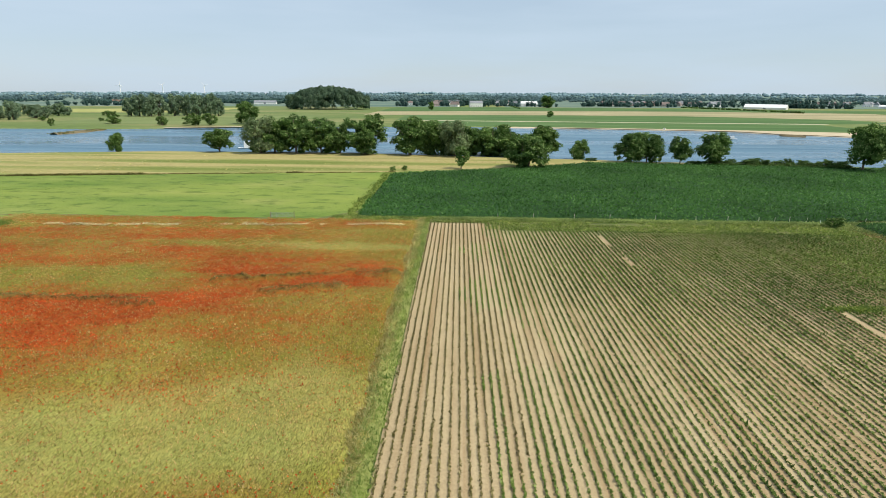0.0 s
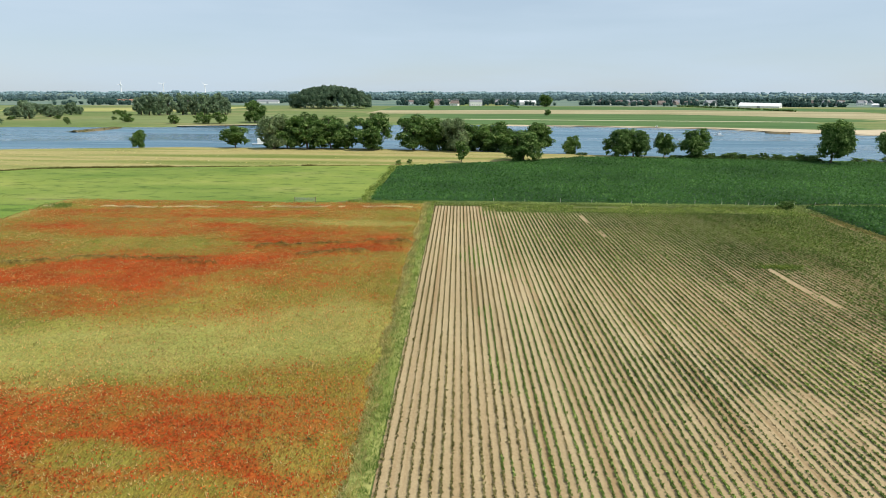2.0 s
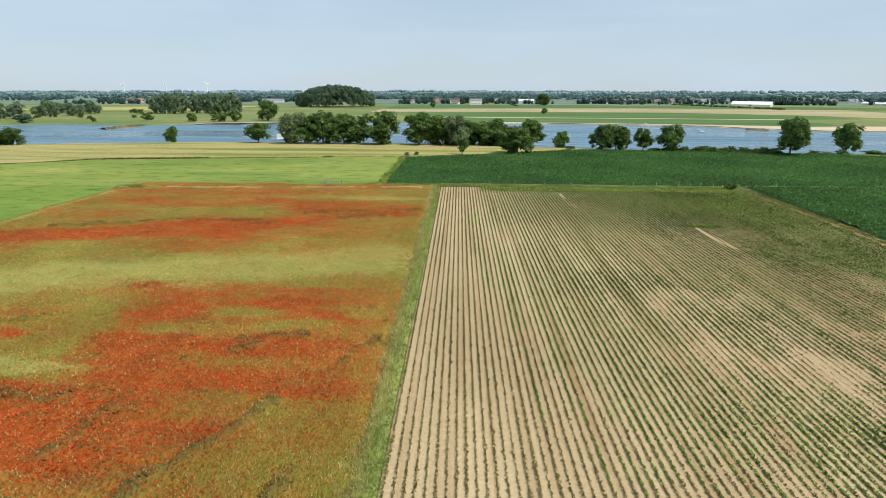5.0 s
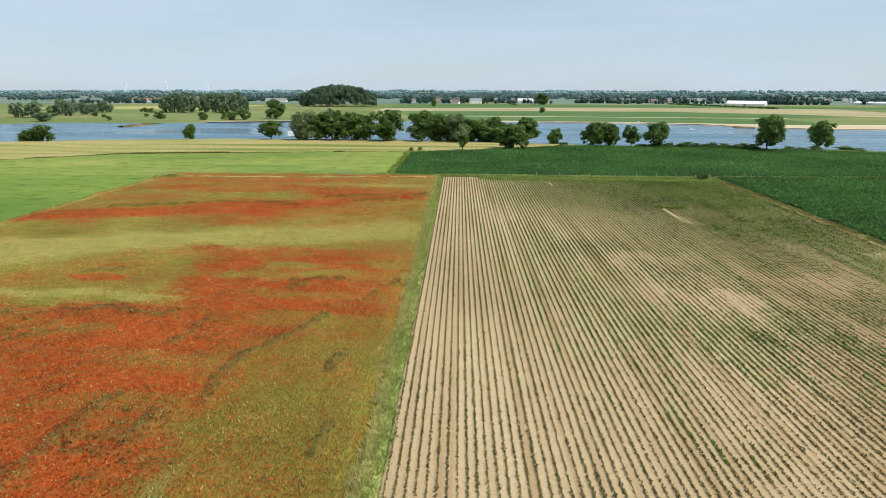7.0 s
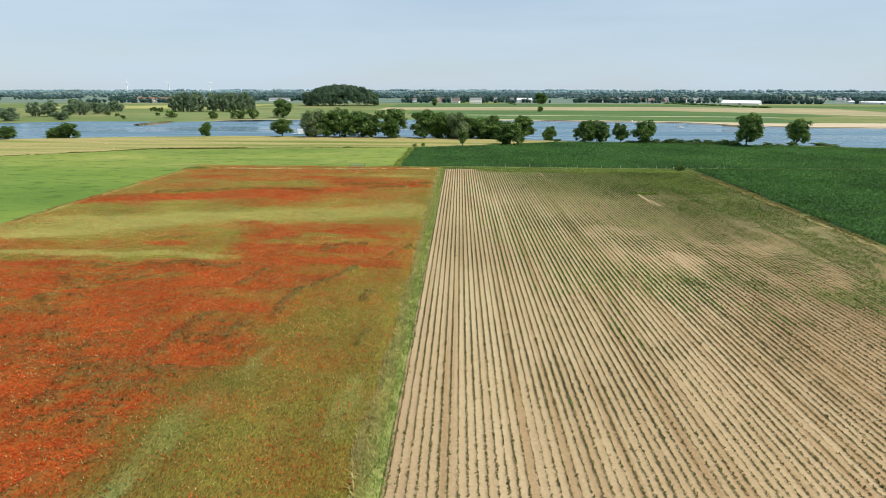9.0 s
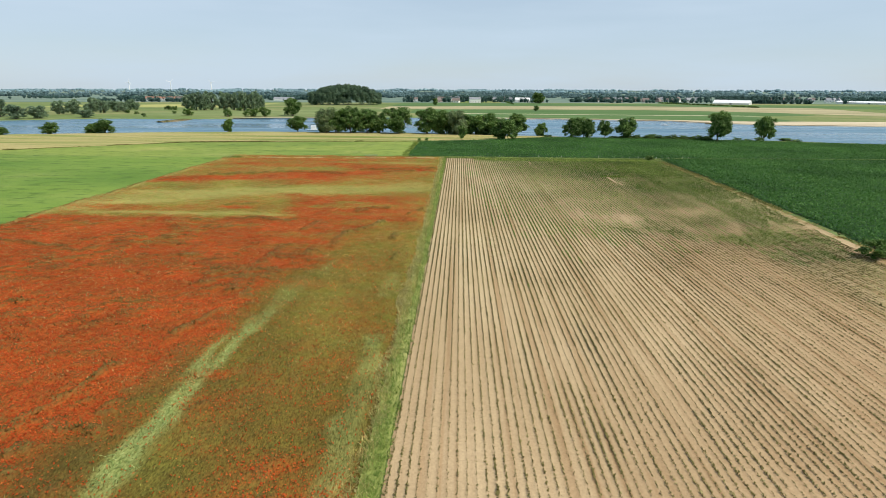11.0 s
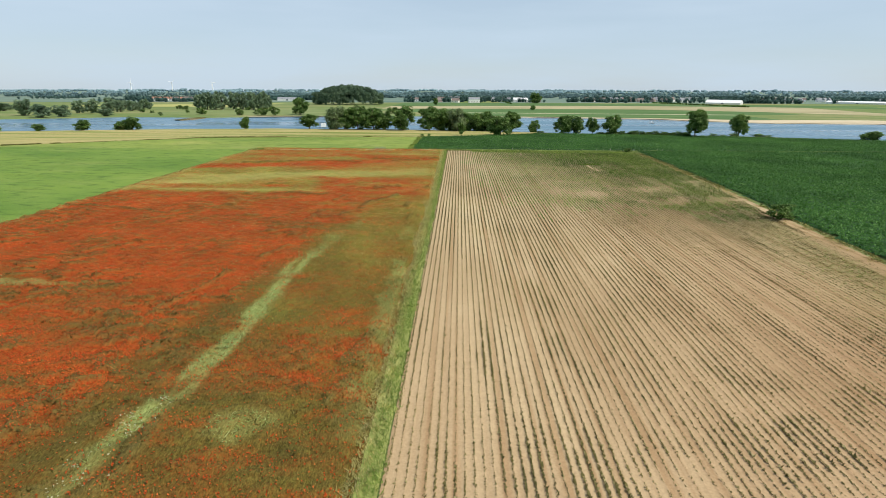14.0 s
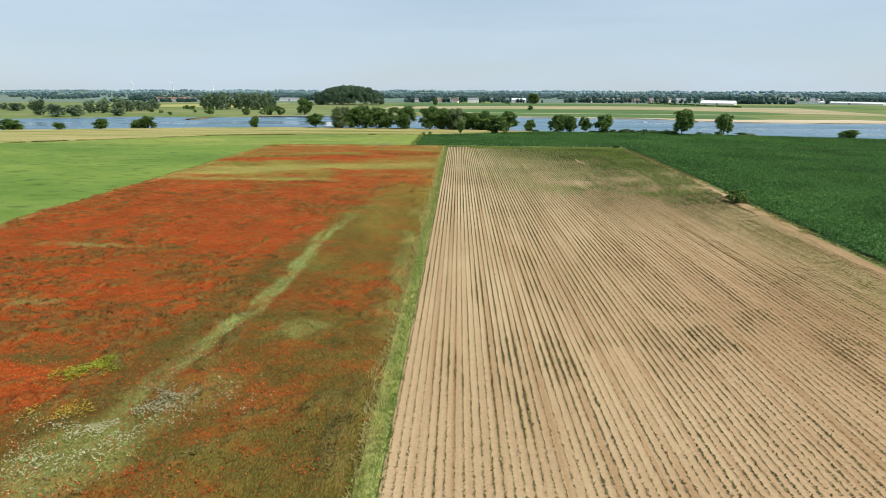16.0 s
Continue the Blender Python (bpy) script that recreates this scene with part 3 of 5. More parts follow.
def blob(x, y, cx, cy, rx, ry):
    return 1 - sstep(0.5, 1.15, np.sqrt(((x - cx) / rx) ** 2 + ((y - cy) / ry) ** 2))


def stripe(x, y):
    """A pale green strip of grass along the field."""
    centre = np.interp(y, [-140, -123, -116, -107, -94, -64, -42], [-31.0, -30.3, -29.6, -27.3, -26.6, -27.2, -22.7])
    return (1 - sstep(0.5, 1.9, np.abs(x - centre + 1.4 * (vnoise(x, y * 0.5, 3, 42) - 0.5)))) * (1 - sstep(-64, -46, y)) * np.clip(1.25 - 1.5 * vnoise(x * 1.5, y * 0.5, 2.4, 41, 4), 0.0, 0.6) * (0.45 + 0.55 * sstep(-118, -106, y))


def paleness(x, y):
    p = np.maximum(stripe(x, y), 0.5 * (1 - sstep(0.5, 2.2, x - west_edge(y) - 2.0 * vnoise(x, y, 5, 123))))
    wx, wy = x + 2 * (vnoise(x, y, 4, 121) - 0.5), y + 4 * (vnoise(x, y, 5, 122) - 0.5)
    for cx, cy, rx, ry, s in PALE:
        p = np.maximum(p, s * blob(wx, wy, cx, cy, rx, ry))
    vx, vy = x + 8 * (vnoise(x * 0.3, y, 6, 124) - 0.5), y + 10 * (vnoise(x * 0.3, y, 5, 125) - 0.5)
    for a in ((-98, 12, -60, 32, 10.0), (-60, 32, -12, 42, 10.0)):
        p = np.maximum(p, 0.6 * seam(vx, vy, *a) * (0.45 + 0.9 * vnoise(x * 0.25, y, 3.5, 126)))
    return np.clip(p, 0, 1)


def weediness(x, y):
    """Brown lanes and low tussocks of weeds among the poppies; the lumps also paint in their shadows."""
    wx, wy = x + 2.4 * (vnoise(x, y, 3.2, 99) - 0.5), y + 2.4 * (vnoise(x, y, 3.2, 98) - 0.5)
    d = np.zeros_like(x)
    for s in SEAMS:
        d = np.maximum(d, seam(wx, wy, *s))
    d = d * (0.65 + 0.4 * sstep(0.3, 0.6, vnoise(x, y, 1.5, 97))) * (0.8 + 0.25 * sstep(0.35, 0.6, vnoise(x, y, 4.5, 197)))
    u, v = x * 0.5 + 0.2 * y, y - 0.25 * x
    # lumps: tussocks together with the short shadows of the relief, as one dark tone
    lumps = sstep(0.50, 0.60, vnoise(u, v, 1.0, 58, 3)) * (0.4 + 0.6 * sstep(0.42, 0.62, vnoise(x, y, 11, 96))) * (1 - 0.85 * sstep(25, 50, y)) * (1 - 0.45 * sstep(-31, -27, x))
    return np.clip(np.maximum(d, (0.85 - 0.12 * sstep(-90, -50, y) - 0.38 * sstep(-22, 5, y)) * lumps * np.maximum(0.55 * (1 - sstep(-100, -75, y)), 0.15 + 0.85 * sstep(0.2, 0.55, poppies(x, y)))), 0, 1)


def poppies(x, y):
    """How thickly the poppies stand, from 0 to 1: bands across the north, one great patch in the south-west."""
    wx = x + 8 * (vnoise(x, y, 16, 21) - 0.5)
    wy = y + 5 * (vnoise(x * 0.6, y, 11, 22, 4) - 0.5)
    d = 0.07 + 0.16 * sstep(0.35, 0.7, vnoise(x * 0.5, y, 8, 27))
    d = np.maximum(d, 0.92 * seam(wx, wy, -95, 50, -44, 64, 8.0))
    d = np.maximum(d, 0.62 * seam(wx, wy, -44, 66, -9, 79, 6.0))
    for cx, cy, rx, ry, s in RED:
        d = np.maximum(d, s * blob(wx, wy, cx, cy, rx, ry))
    my = y + 4.0 * (vnoise(x * 0.5, y, 7, 30, 4) - 0.5)
    mid = (1 - sstep(25.5, 28.0, my)) * sstep(-8, 0, my) * sstep(-47, -40, x + 5 * (vnoise(x, y, 6, 34, 3) - 0.5) - 0.3 * (13 - y))
    d = np.maximum(d, mid * (0.40 + 0.42 * sstep(0.38, 0.62, vnoise(x * 0.6, y, 6, 36, 3)) * (1 - 0.5 * sstep(-22, -12, x))))
    side = x + 5 * (vnoise(x, y, 7, 26, 4) - 0.5) - np.interp(y, [-140, -105, -75, -56, -42, -33, -23, -14, -1], [-38, -36, -32, -30, -28, -25, -22, -19, -17])
    top = y + 3.0 * (vnoise(x * 0.4, y, 6, 24, 4) - 0.5) + 1.5
    great = (1 - sstep(-5, 4.5, side)) * (1 - sstep(-1.2, 1.2, top)) * sstep(-160, -112, wy)
    d = np.maximum(d, great * (0.74 + 0.4 * vnoise(x * 0.3, y, 6, 29, 3)) * (1 - 0.3 * sstep(-45, -20, x) * sstep(-35, -10, y)))
    south = (1 - sstep(-82, -52, y)) * sstep(-33, -29, x)
    d = np.maximum(d, south * (0.14 + 0.15 * sstep(0.35, 0.65, vnoise(x, y, 9, 25))) * (0.5 + 0.95 * sstep(0.38, 0.62, vnoise(x * 0.6 + 0.25 * y, y - 0.3 * x, 2.2, 125, 3))))
    for cx, cy, rx, ry, s in GREEN:
        d = d * (1 - s * blob(wx, wy, cx, cy, rx, ry))
    d = d * (1 - 0.9 * paleness(x, y))
    d = d * (1 - 0.7 * sstep(-13, -8.5, x) * vnoise(x, y, 8, 28)) * (1 - 0.15 * sstep(-25, -14, wx) * sstep(-75, -50, y) * (1 - sstep(5, 20, y)))
    n = vnoise(x * 0.35, y, 4.0, 23, 6)
    return np.clip(d * (0.35 + 3.6 * n * n), 0, 1)


def ripeness(x, y):
    """Browner, riper cereal in the southern part of the field, with shade between stalks in its tone."""
    return np.clip((1 - sstep(-40, -8, y + 12 * (vnoise(x, y, 9, 127) - 0.5))) * (0.55 + 0.3 * (1 - sstep(-110, -75, y)) + 0.75 * vnoise(x, y, 5, 128, 4)) * (1 - 0.3 * sstep(-31, -27, x) - 0.28 * sstep(-28, -16, x) * sstep(-75, -50, y)), 0, 1)


def west_edge(y):
    return POPPY["x0"] + 2.6 * vnoise(y * 0, y, 9, 135, 3)


def canopy_height(x, y):
    edge = np.minimum(np.minimum(x - west_edge(y), POPPY["x1"] - 1.6 * vnoise(x * 0, y, 5, 35) - x), POPPY["y1"] - y)
    return 0.04 + sstep(-0.1, 0.9, edge) * (0.42 + 0.4 * (vnoise(x * 0.7, y, 2.4, 31, 4) - 0.45) + 0.34 * (vnoise(x, y, 1.2, 32, 2) - 0.5) + 0.25 * (vnoise(x, y, 14, 33) - 0.5) + 0.65 * weediness(x, y) + 0.5 * (1 - sstep(-100, -75, y)) * (vnoise(x * 0.7 + 0.25 * y, y - 0.3 * x, 1.8, 36, 2) - 0.5))


canopy = sheet("poppy_canopy", np.concatenate([np.arange(-99, -60, 0.5), np.arange(-60, -7.4, 0.35)]), np.concatenate([np.arange(-250, -160, 2.0), np.arange(-160, 40, 0.35), np.arange(40, 117.9, 0.5)]), canopy_height, M_CANOPY, lambda x, y: (x > west_edge(y)) & (y > -249) & (y < POPPY["y1"] - 1.5 * vnoise(x, x * 0, 6, 136)))
co = np.empty(len(canopy.vertices) * 3, np.float32)
canopy.vertices.foreach_get("co", co)
co = co.reshape(-1, 3)
add_attribute(canopy, "poppy", 0.95 * poppies(co[:, 0], co[:, 1]))
add_attribute(canopy, "ripe", ripeness(co[:, 0], co[:, 1]))
add_attribute(canopy, "weed", 0.92 * weediness(co[:, 0], co[:, 1]))
add_attribute(canopy, "pale", 0.8 * paleness(co[:, 0], co[:, 1]))
add_attribute(canopy, "fresh", np.maximum(stripe(co[:, 0], co[:, 1]), 0.55 * vnoise(co[:, 0] * 2, co[:, 1], 3, 44) * seam(co[:, 0] + 2.5 * (vnoise(co[:, 0], co[:, 1], 4, 43) - 0.5), co[:, 1], -9.2, -112, -10.4, -62, 1.6)))
stuff("cereal_field", canopy, "olive green cereal thick with red poppies", "crop")

x, y, rng = scatter(-98.8, -7.5, -150, 117.2, 44.0, 51)
near = rng.uniform(0, 1, len(x)) < np.clip(1.15 - 0.015 * (-x - 8), 0.45, 1) * np.where(y > 55, 0.85, 1.0) * (x > west_edge(y) + 0.5) * (y < 116) * (1 - 0.9 * poppies(x, y) * (0.25 + 0.75 * sstep(-95, -65, y)))
x, y = x[near], y[near]
pale = paleness(x, y) > rng.uniform(0, 1, len(x))
z = canopy_height(x, y) - 0.12
h = rng.uniform(0.2, 0.4, len(x))
ripe = ripeness(x, y) > rng.uniform(0.1, 0.7, len(x))
for nm, sel, mat, lab in (("cereal_stalks", ~pale & ~ripe, M_CEREAL, "straw and green cereal stalks"), ("ripe_cereal_stalks", ~pale & ripe, M_RIPE, "brownish ripening cereal stalks")):
    stuff(nm, tufts(nm, x[sel], y[sel], z[sel], 0.10, h[sel], mat, 1, 52, 0.8), lab, "crop")
x, y, rng = scatter(-98.5, -8, -75, 116, 8.0, 153)
keep = (x > west_edge(y) + 0.5) & (rng.uniform(0, 1, len(x)) < (0.2 + 0.8 * sstep(-70, 0, y)) * (0.35 + 0.9 * vnoise(x * 0.3, y, 5, 154)))
x, y = x[keep], y[keep]
stuff("cereal_ears", tufts("cereal_ears", x, y, canopy_height(x, y) - 0.02, 0.09, rng.uniform(0.16, 0.3, len(x)), M_EARS, 2, 155, 0.8), "pale dry cereal ears above the crop", "crop")
x, y, rng = scatter(-38, -8.5, -145, 20, 20.0, 53)
keep = paleness(x, y) > rng.uniform(0.1, 0.9, len(x))
x, y = x[keep], y[keep]
stuff("pale_grass", tufts("pale_grass", x, y, canopy_height(x, y) - 0.1, 0.14, rng.uniform(0.25, 0.4, len(x)), M_PALE, 2, 54, 2.0), "strip of pale green grass among the poppies", "grass")

x, y, rng = scatter(-98.8, -8.0, -150, 116.4, 27.0, 55)
d = poppies(x, y)
keep = (rng.uniform(0, 1, len(x)) < d * 0.95) & (x > west_edge(y) + 0.5)
x, y = x[keep], y[keep]
stuff("poppy_flowers", flecks("poppy_flowers", x, y, canopy_height(x, y) + rng.uniform(0.05, 0.3, len(x)), 0.075, M_POPPY, 56), "scarlet poppy flowers over the cereal", "flowers")

x, y, rng = scatter(-98, -9, -148, 116, 2.0, 57)
w = weediness(x, y)
keep = rng.uniform(0, 1, len(x)) < 0.9 * w
x, y = x[keep], y[keep]
x = np.concatenate([x + rng.normal(0, 0.35, len(x)) for _ in range(4)])
y = np.concatenate([y + rng.normal(0, 0.25, len(y)) for _ in range(4)])
stuff("weed_clumps", tufts("weed_clumps", x, y, canopy_height(x, y) - 0.12, 0.15, rng.uniform(0.25, 0.5, len(x)), M_WEED, 3, 59, 1.1), "dark weedy clumps standing in the poppies", "weeds")

def flower_patch(name, x0, y0, x1, y1, wide, count, size, material, label, seed, gaps=0.42):
    """Flower heads in loose clusters along a line between two points."""
    rng = np.random.default_rng(seed)
    t = rng.uniform(0, 1, count) ** 0.9
    x, y = x0 + (x1 - x0) * t + wide * rng.normal(0, 0.5, count) * (1.1 - 0.6 * t), y0 + (y1 - y0) * t + wide * rng.normal(0, 0.5, count) * (1.1 - 0.6 * t)
    keep = (vnoise(x, y, 1.6, seed + 1, 3) > gaps) & (x > -96) & (x < -9)
    x, y = x[keep], y[keep]
    stuff(name, flecks(name, x, y, canopy_height(x, y) + rng.uniform(0.1, 0.45, len(x)), size * rng.uniform(0.6, 1.3, len(x)), material, seed + 2, 0.35), label, "flowers")


flower_patch("white_flowers", -34.5, -138.5, -26.5, -127.0, 5.6, 4800, 0.062, M_WHITE, "dense patch of creamy white wild flowers", 6560)
flower_patch("white_flowers", -30.6, -128.0, -28.0, -108.0, 2.6, 420, 0.07, M_WHITE, "few white flowers along the pale grass strip", 6570, 0.5)
flower_patch("white_flowers", -26.0, -126.0, -18.0, -130.0, 5.0, 420, 0.07, M_WHITE, "few white flowers among the poppies", 6580, 0.5)
flower_patch("yellow_flowers", -38.5, -131.6, -33.5, -129.6, 2.0, 800, 0.06, M_YELLOW, "patch of yellow wild flowers", 6590)
flower_patch("green_weeds", -40.5, -124.5, -36.0, -121.4, 1.9, 1500, 0.085, M_BRIGHTWEED, "bright yellow-green weeds among the poppies", 6600, 0.35)


rng = np.random.default_rng(131)
x = rng.uniform(-97, -11, 2200)
y = 107.0 + 0.055 * (x + 97) + rng.normal(0, 0.4, len(x)) + 2.0 * (vnoise(x, x * 0, 14, 134) - 0.5)
keep = vnoise(x, y * 0, 5, 132) > 0.40
x, y = x[keep], y[keep]
stuff("bleached_grass", tufts("bleached_grass", x, y, canopy_height(x, y) - 0.05, 0.16, rng.uniform(0.2, 0.42, len(x)), M_STRAW, 3, 133, 1.6), "thin line of bleached grass heads", "grass")


rng = np.random.default_rng(137)
y = rng.uniform(-158, 117, 5200)
x = west_edge(y) + rng.normal(0.2, 0.7, len(y))
stuff("field_edge_straw", tufts("field_edge_straw", x, y, 0.05 + 0 * x, 0.2, rng.uniform(0.2, 0.5, len(x)), M_RIM, 3, 138, 1.2), "brown straw and grass along the edge of the poppy field", "grass")


# ---- the grass strip between the fields ----
def verge_side(y):
    return -5.95 + 0.5 * (vnoise(y * 0, y, 4, 64) - 0.5) + 0.5 * (vnoise(y * 0, y, 1.1, 164) - 0.5)


x, y, rng = scatter(-9.6, -5.2, -160, 120, 40.0, 63)
wave = vnoise(x * 0, y, 7, 165) + 0.5 * vnoise(x * 0, y, 2, 167)
green = (x > -7.7 + 1.5 * (wave - 0.7) + rng.normal(0, 0.35, len(x))) & (x < verge_side(y) + rng.normal(0, 0.15, len(x))) & (rng.uniform(0, 1, len(x)) < 0.8)
straw = (x < -7.0 + 0.8 * (wave - 0.7)) & (x > -9.5 + 1.8 * vnoise(x * 0, y, 5, 166)) & (rng.uniform(0, 1, len(x)) < (0.4 + 0.9 * vnoise(x, y, 2.5, 168)) * (0.6 + 0.4 * sstep(-90, -60, y)))
for nm, sel, mat, lo, hi, lab in (("grass_verge", green, M_VERGEGRASS, 0.15, 0.5, "ragged green grass verge between the two fields"), ("straw_verge", straw, M_TALLSTRAW, 0.2, 0.5, "tall straw-yellow grass beside the poppies")):
    gx, gy = x[sel], y[sel]
    stuff(nm, tufts(nm, gx, gy, np.maximum(0.08, np.where(gx < -7.5, canopy_height(gx, gy) - 0.15, 0.08)), 0.10, rng.uniform(lo, hi, len(gx)), mat, 3, 66, 1.2), lab, "grass")
structure("verge_strip", sheet("verge_strip", np.array([-7.8, -7.4, -7.0, -6.5, -6.05]), np.arange(-250, 118, 1.0), lambda x, y: 0.10 + 0.12 * vnoise(x, y, 1.6, 70), M_VERGEGROUND), "rough grass strip between the two fields", "grassland")
band("headland_ground", 8.5, 84, lambda x: 108.8 + 0 * x, lambda x: 117 + 0 * x, 0.05, M_HEADLAND, "grassy headland at the end of the rows", "grassland", 100, 8, 2.5)
band("headland_corner", -31, -23, lambda x: 118 + 0 * x, line((-31, 119), (-23, 128)), 0.055, M_HEADLAND, "pale dry grass corner", "grassland", 30, 6, 0.6)
band("verge_ground", -110, 84, lambda x: np.where(x < -5, 117.3, 116.5) + 0 * x, lambda x: np.where(x < -25, 118.6, 122.5) + 0 * x, 0.045, M_HEADLAND, "narrow grassy headland", "grassland", 120, 6, 1.5)
x, y, rng = scatter(-28, 84, 108.5, 122.4, 14.0, 67)
keep = (vnoise(x * 0.4, y, 3, 68) > 0.34) & ((y > 116.6) | ((x > 6) & (y > 109 + 3 * vnoise(x, y, 6, 97))))
x, y = x[keep], y[keep]
stuff("headland_grass", tufts("headland_grass", x, y, 0.0 * x, 0.25, rng.uniform(0.15, 0.5, len(x)), M_VERGE, 2, 69, 1.4), "tall uncut grass along the headland", "grass")


rng = np.random.default_rng(145)
x = rng.uniform(-5, 80, 5200)
y = 120.2 + rng.normal(0, 0.7, len(x)) + 1.2 * (vnoise(x, x * 0, 9, 146) - 0.5)
stuff("headland_grass", tufts("headland_grass", x, y, 0.02 + 0 * x, 0.22, rng.uniform(0.25, 0.6, len(x)), M_PALE, 3, 147, 1.2), "pale grass line in front of the leafy crop", "grass")


# ---- the row crop ----
ROW, ROW0 = 0.763, -5.63
SPARSE = [(38.5, 6, 10, 4, 0.42), (54, 15, 10, 5, 0.45), (34, 25.5, 10, 4, 0.35), (55, -4, 8, 4, 0.3), (26, 10, 6, 5, 0.25), (46, -30, 7, 5, 0.25), (72, -3, 8, 5, 0.5), (76, 26, 5, 5, 0.4), (12, 62, 6, 10, 0.25)]
DENSE = [(44, 96, 44, 36, 0.34), (25, 33, 9, 8, 0.2), (62, 48, 16, 14, 0.2), (26, -6, 9, 6, 0.16), (40, -7, 12, 5, 0.2), (41, -25, 9, 7, 0.14), (62, -13, 12, 8, 0.14), (66, -24, 9, 6, 0.12), (27.4, -48.8, 6, 6, 0.14), (26, -81, 6, 7, 0.12), (11.6, -79, 2, 8, 0.15), (33, -13, 11, 7, 0.1), (72, 64, 14, 28, 0.08), (24, -29, 5, 4, 0.2),
         (6.5, -112, 2, 5, 0.34), (5.6, -126, 1.6, 6, 0.34), (12, -117, 2.6, 7, 0.36), (18, -112, 3, 3, 0.3), (25, -113, 5, 3.5, 0.2), (30, -102, 5, 3.5, 0.14), (32, -113, 4, 2, 0.3), (39, -106, 5, 3, 0.24),
         (-0.9, -120, 1, 8, 0.3), (47, -115, 5, 3, 0.24), (53, -89, 6, 3, 0.2), (11.2, -77, 1.5, 6, 0.16), (10.7, -38, 3, 6, 0.24), (28, -68, 6, 7, 0.14), (2.8, -93, 1.2, 8, 0.3),
         (13.8, -98, 1.5, 4, 0.26), (11.5, -93, 1.5, 4, 0.26), (30, -100, 7, 4, 0.12), (31, -89, 6, 3, 0.13), (16.7, -60, 2, 6, 0.2)]


def bare(x, y):
    """Two old wheel tracks where nothing grows."""
    a = (np.abs(x - 28.3 + 0.02 * (y - 97)) < 0.27 + 0.12 * vnoise(x, y, 1.5, 177)) & (y > 87) & (y < 107)
    return a | ((np.abs(x - 50.0 - 0.04 * (68 - y)) < 0.25 + 0.3 * vnoise(x, y, 1.5, 178)) & (y > 44 + 14 * vnoise(x * 3, y, 3, 179)) & (y < 68.5))


def growth(x, y):
    d = np.interp(y, [-150, -70, -45, -30, -12, 10, 30, 60, 85, 118], [0.26, 0.24, 0.34, 0.47, 0.54, 0.54, 0.56, 0.58, 0.62, 0.66])
    d = d + (0.50 - d) * (1 - sstep(6, 15, x)) * sstep(-40, -10, y)
    wx, wy = x + 5 * (vnoise(x, y, 8, 71, 4) - 0.5), y + 14 * (vnoise(x * 2, y, 9, 72, 4) - 0.5)
    for cx, cy, rx, ry, s in DENSE:
        d = d + s * blob(wx, wy, cx, cy, rx, ry)
    for cx, cy, rx, ry, s in SPARSE:
        d = d - s * blob(wx, wy, cx, cy, rx, ry) * d
    d = d + 0.4 * (vnoise(x * 2.4, y * 0.3, 7, 73, 4) - 0.5) + 0.3 * (lattice(np.round((x - ROW0) / ROW), np.floor(y / 26 + 0.3 * np.round(x / ROW)), 74) - 0.5)
    d = np.where(bare(x, y), 0.0, d)
    return np.clip(d, 0.0, 1)


def field_right(y):
    return np.interp(y, [-160, -82, -35, 9, 78, 120], [68.0, 72.5, 76.0, 80.0, 83.0, 83.5])


def weedy(x, y):
    side = sstep(-26, -6, x - field_right(y)) * (0.5 + 0.6 * vnoise(x, y, 9, 75)) * (1 - 0.85 * sstep(-5.5, -3, x - field_right(y)) * (1 - sstep(-10, 40, y)))
    return np.clip(0.75 * side + 0.9 * sstep(103, 112, y) * sstep(4, 9, x), 0, 1) * np.where(bare(x, y), 0, 1)


def ridge(x, y):
    phase = (x - ROW0) / ROW
    near_row = np.abs(phase - np.round(phase)) * ROW
    return 0.10 + 0.026 * np.cos(np.clip(near_row / 0.2, 0, 1) * np.pi) * 0.5 + 0.03 * (vnoise(x, y, 0.7, 76, 2) - 0.5)


cols = np.concatenate([ROW0 + ROW * k + np.array([-0.3, -0.14, -0.05, 0.0, 0.05, 0.16]) for k in range(118)])
soil = sheet("soil", cols, np.concatenate([np.arange(-250, -160, 10.0), np.arange(-160, 117, 3.0)]), ridge, M_SOIL, lambda x, y: (x < field_right(y)) & ((y < 110) | (x < 9)))
co = np.empty(len(soil.vertices) * 3, np.float32)
soil.vertices.foreach_get("co", co)
co = co.reshape(-1, 3)
add_attribute(soil, "weeds", weedy(co[:, 0], co[:, 1]))
structure("soil", soil, "dry sandy field soil drawn into straight rows", "soil")

rng = np.random.default_rng(77)
k, j = np.meshgrid(np.arange(118), np.arange(int(276 / 0.095)))
x = (ROW0 + ROW * k + rng.normal(0, 0.022, k.shape)).ravel()
y = (-159 + 0.095 * j + rng.uniform(-0.06, 0.06, j.shape)).ravel()
g = growth(x, y)
clump = vnoise(x * 9, y, 0.9, 174, 2)
keep = (x < field_right(y) - 0.4 - 1.2 * (1 - sstep(-20, 30, y)) - 1.8 * vnoise(x, y, 4, 176)) & (rng.uniform(0, 1, len(x)) < (0.42 + 1.1 * g) * (0.85 + 0.3 * clump)) & (g > 0.01) & ((y < 109.5 + 2.5 * vnoise(x, y, 5, 172)) | (x < 8 + 2 * vnoise(x, y, 3, 173)))
x, y, g, clump = x[keep], y[keep], g[keep], clump[keep]
size = (0.082 + 0.17 * g) * rng.uniform(0.7, 1.2, len(x)) * (0.85 + 0.3 * clump)
lush = g + 0.5 * (vnoise(x, y, 6, 175) - 0.5) + 0.62 * sstep(-50, 15, y) * sstep(-2, 14, x) > 0.93 - 0.12 * sstep(10, 50, y)
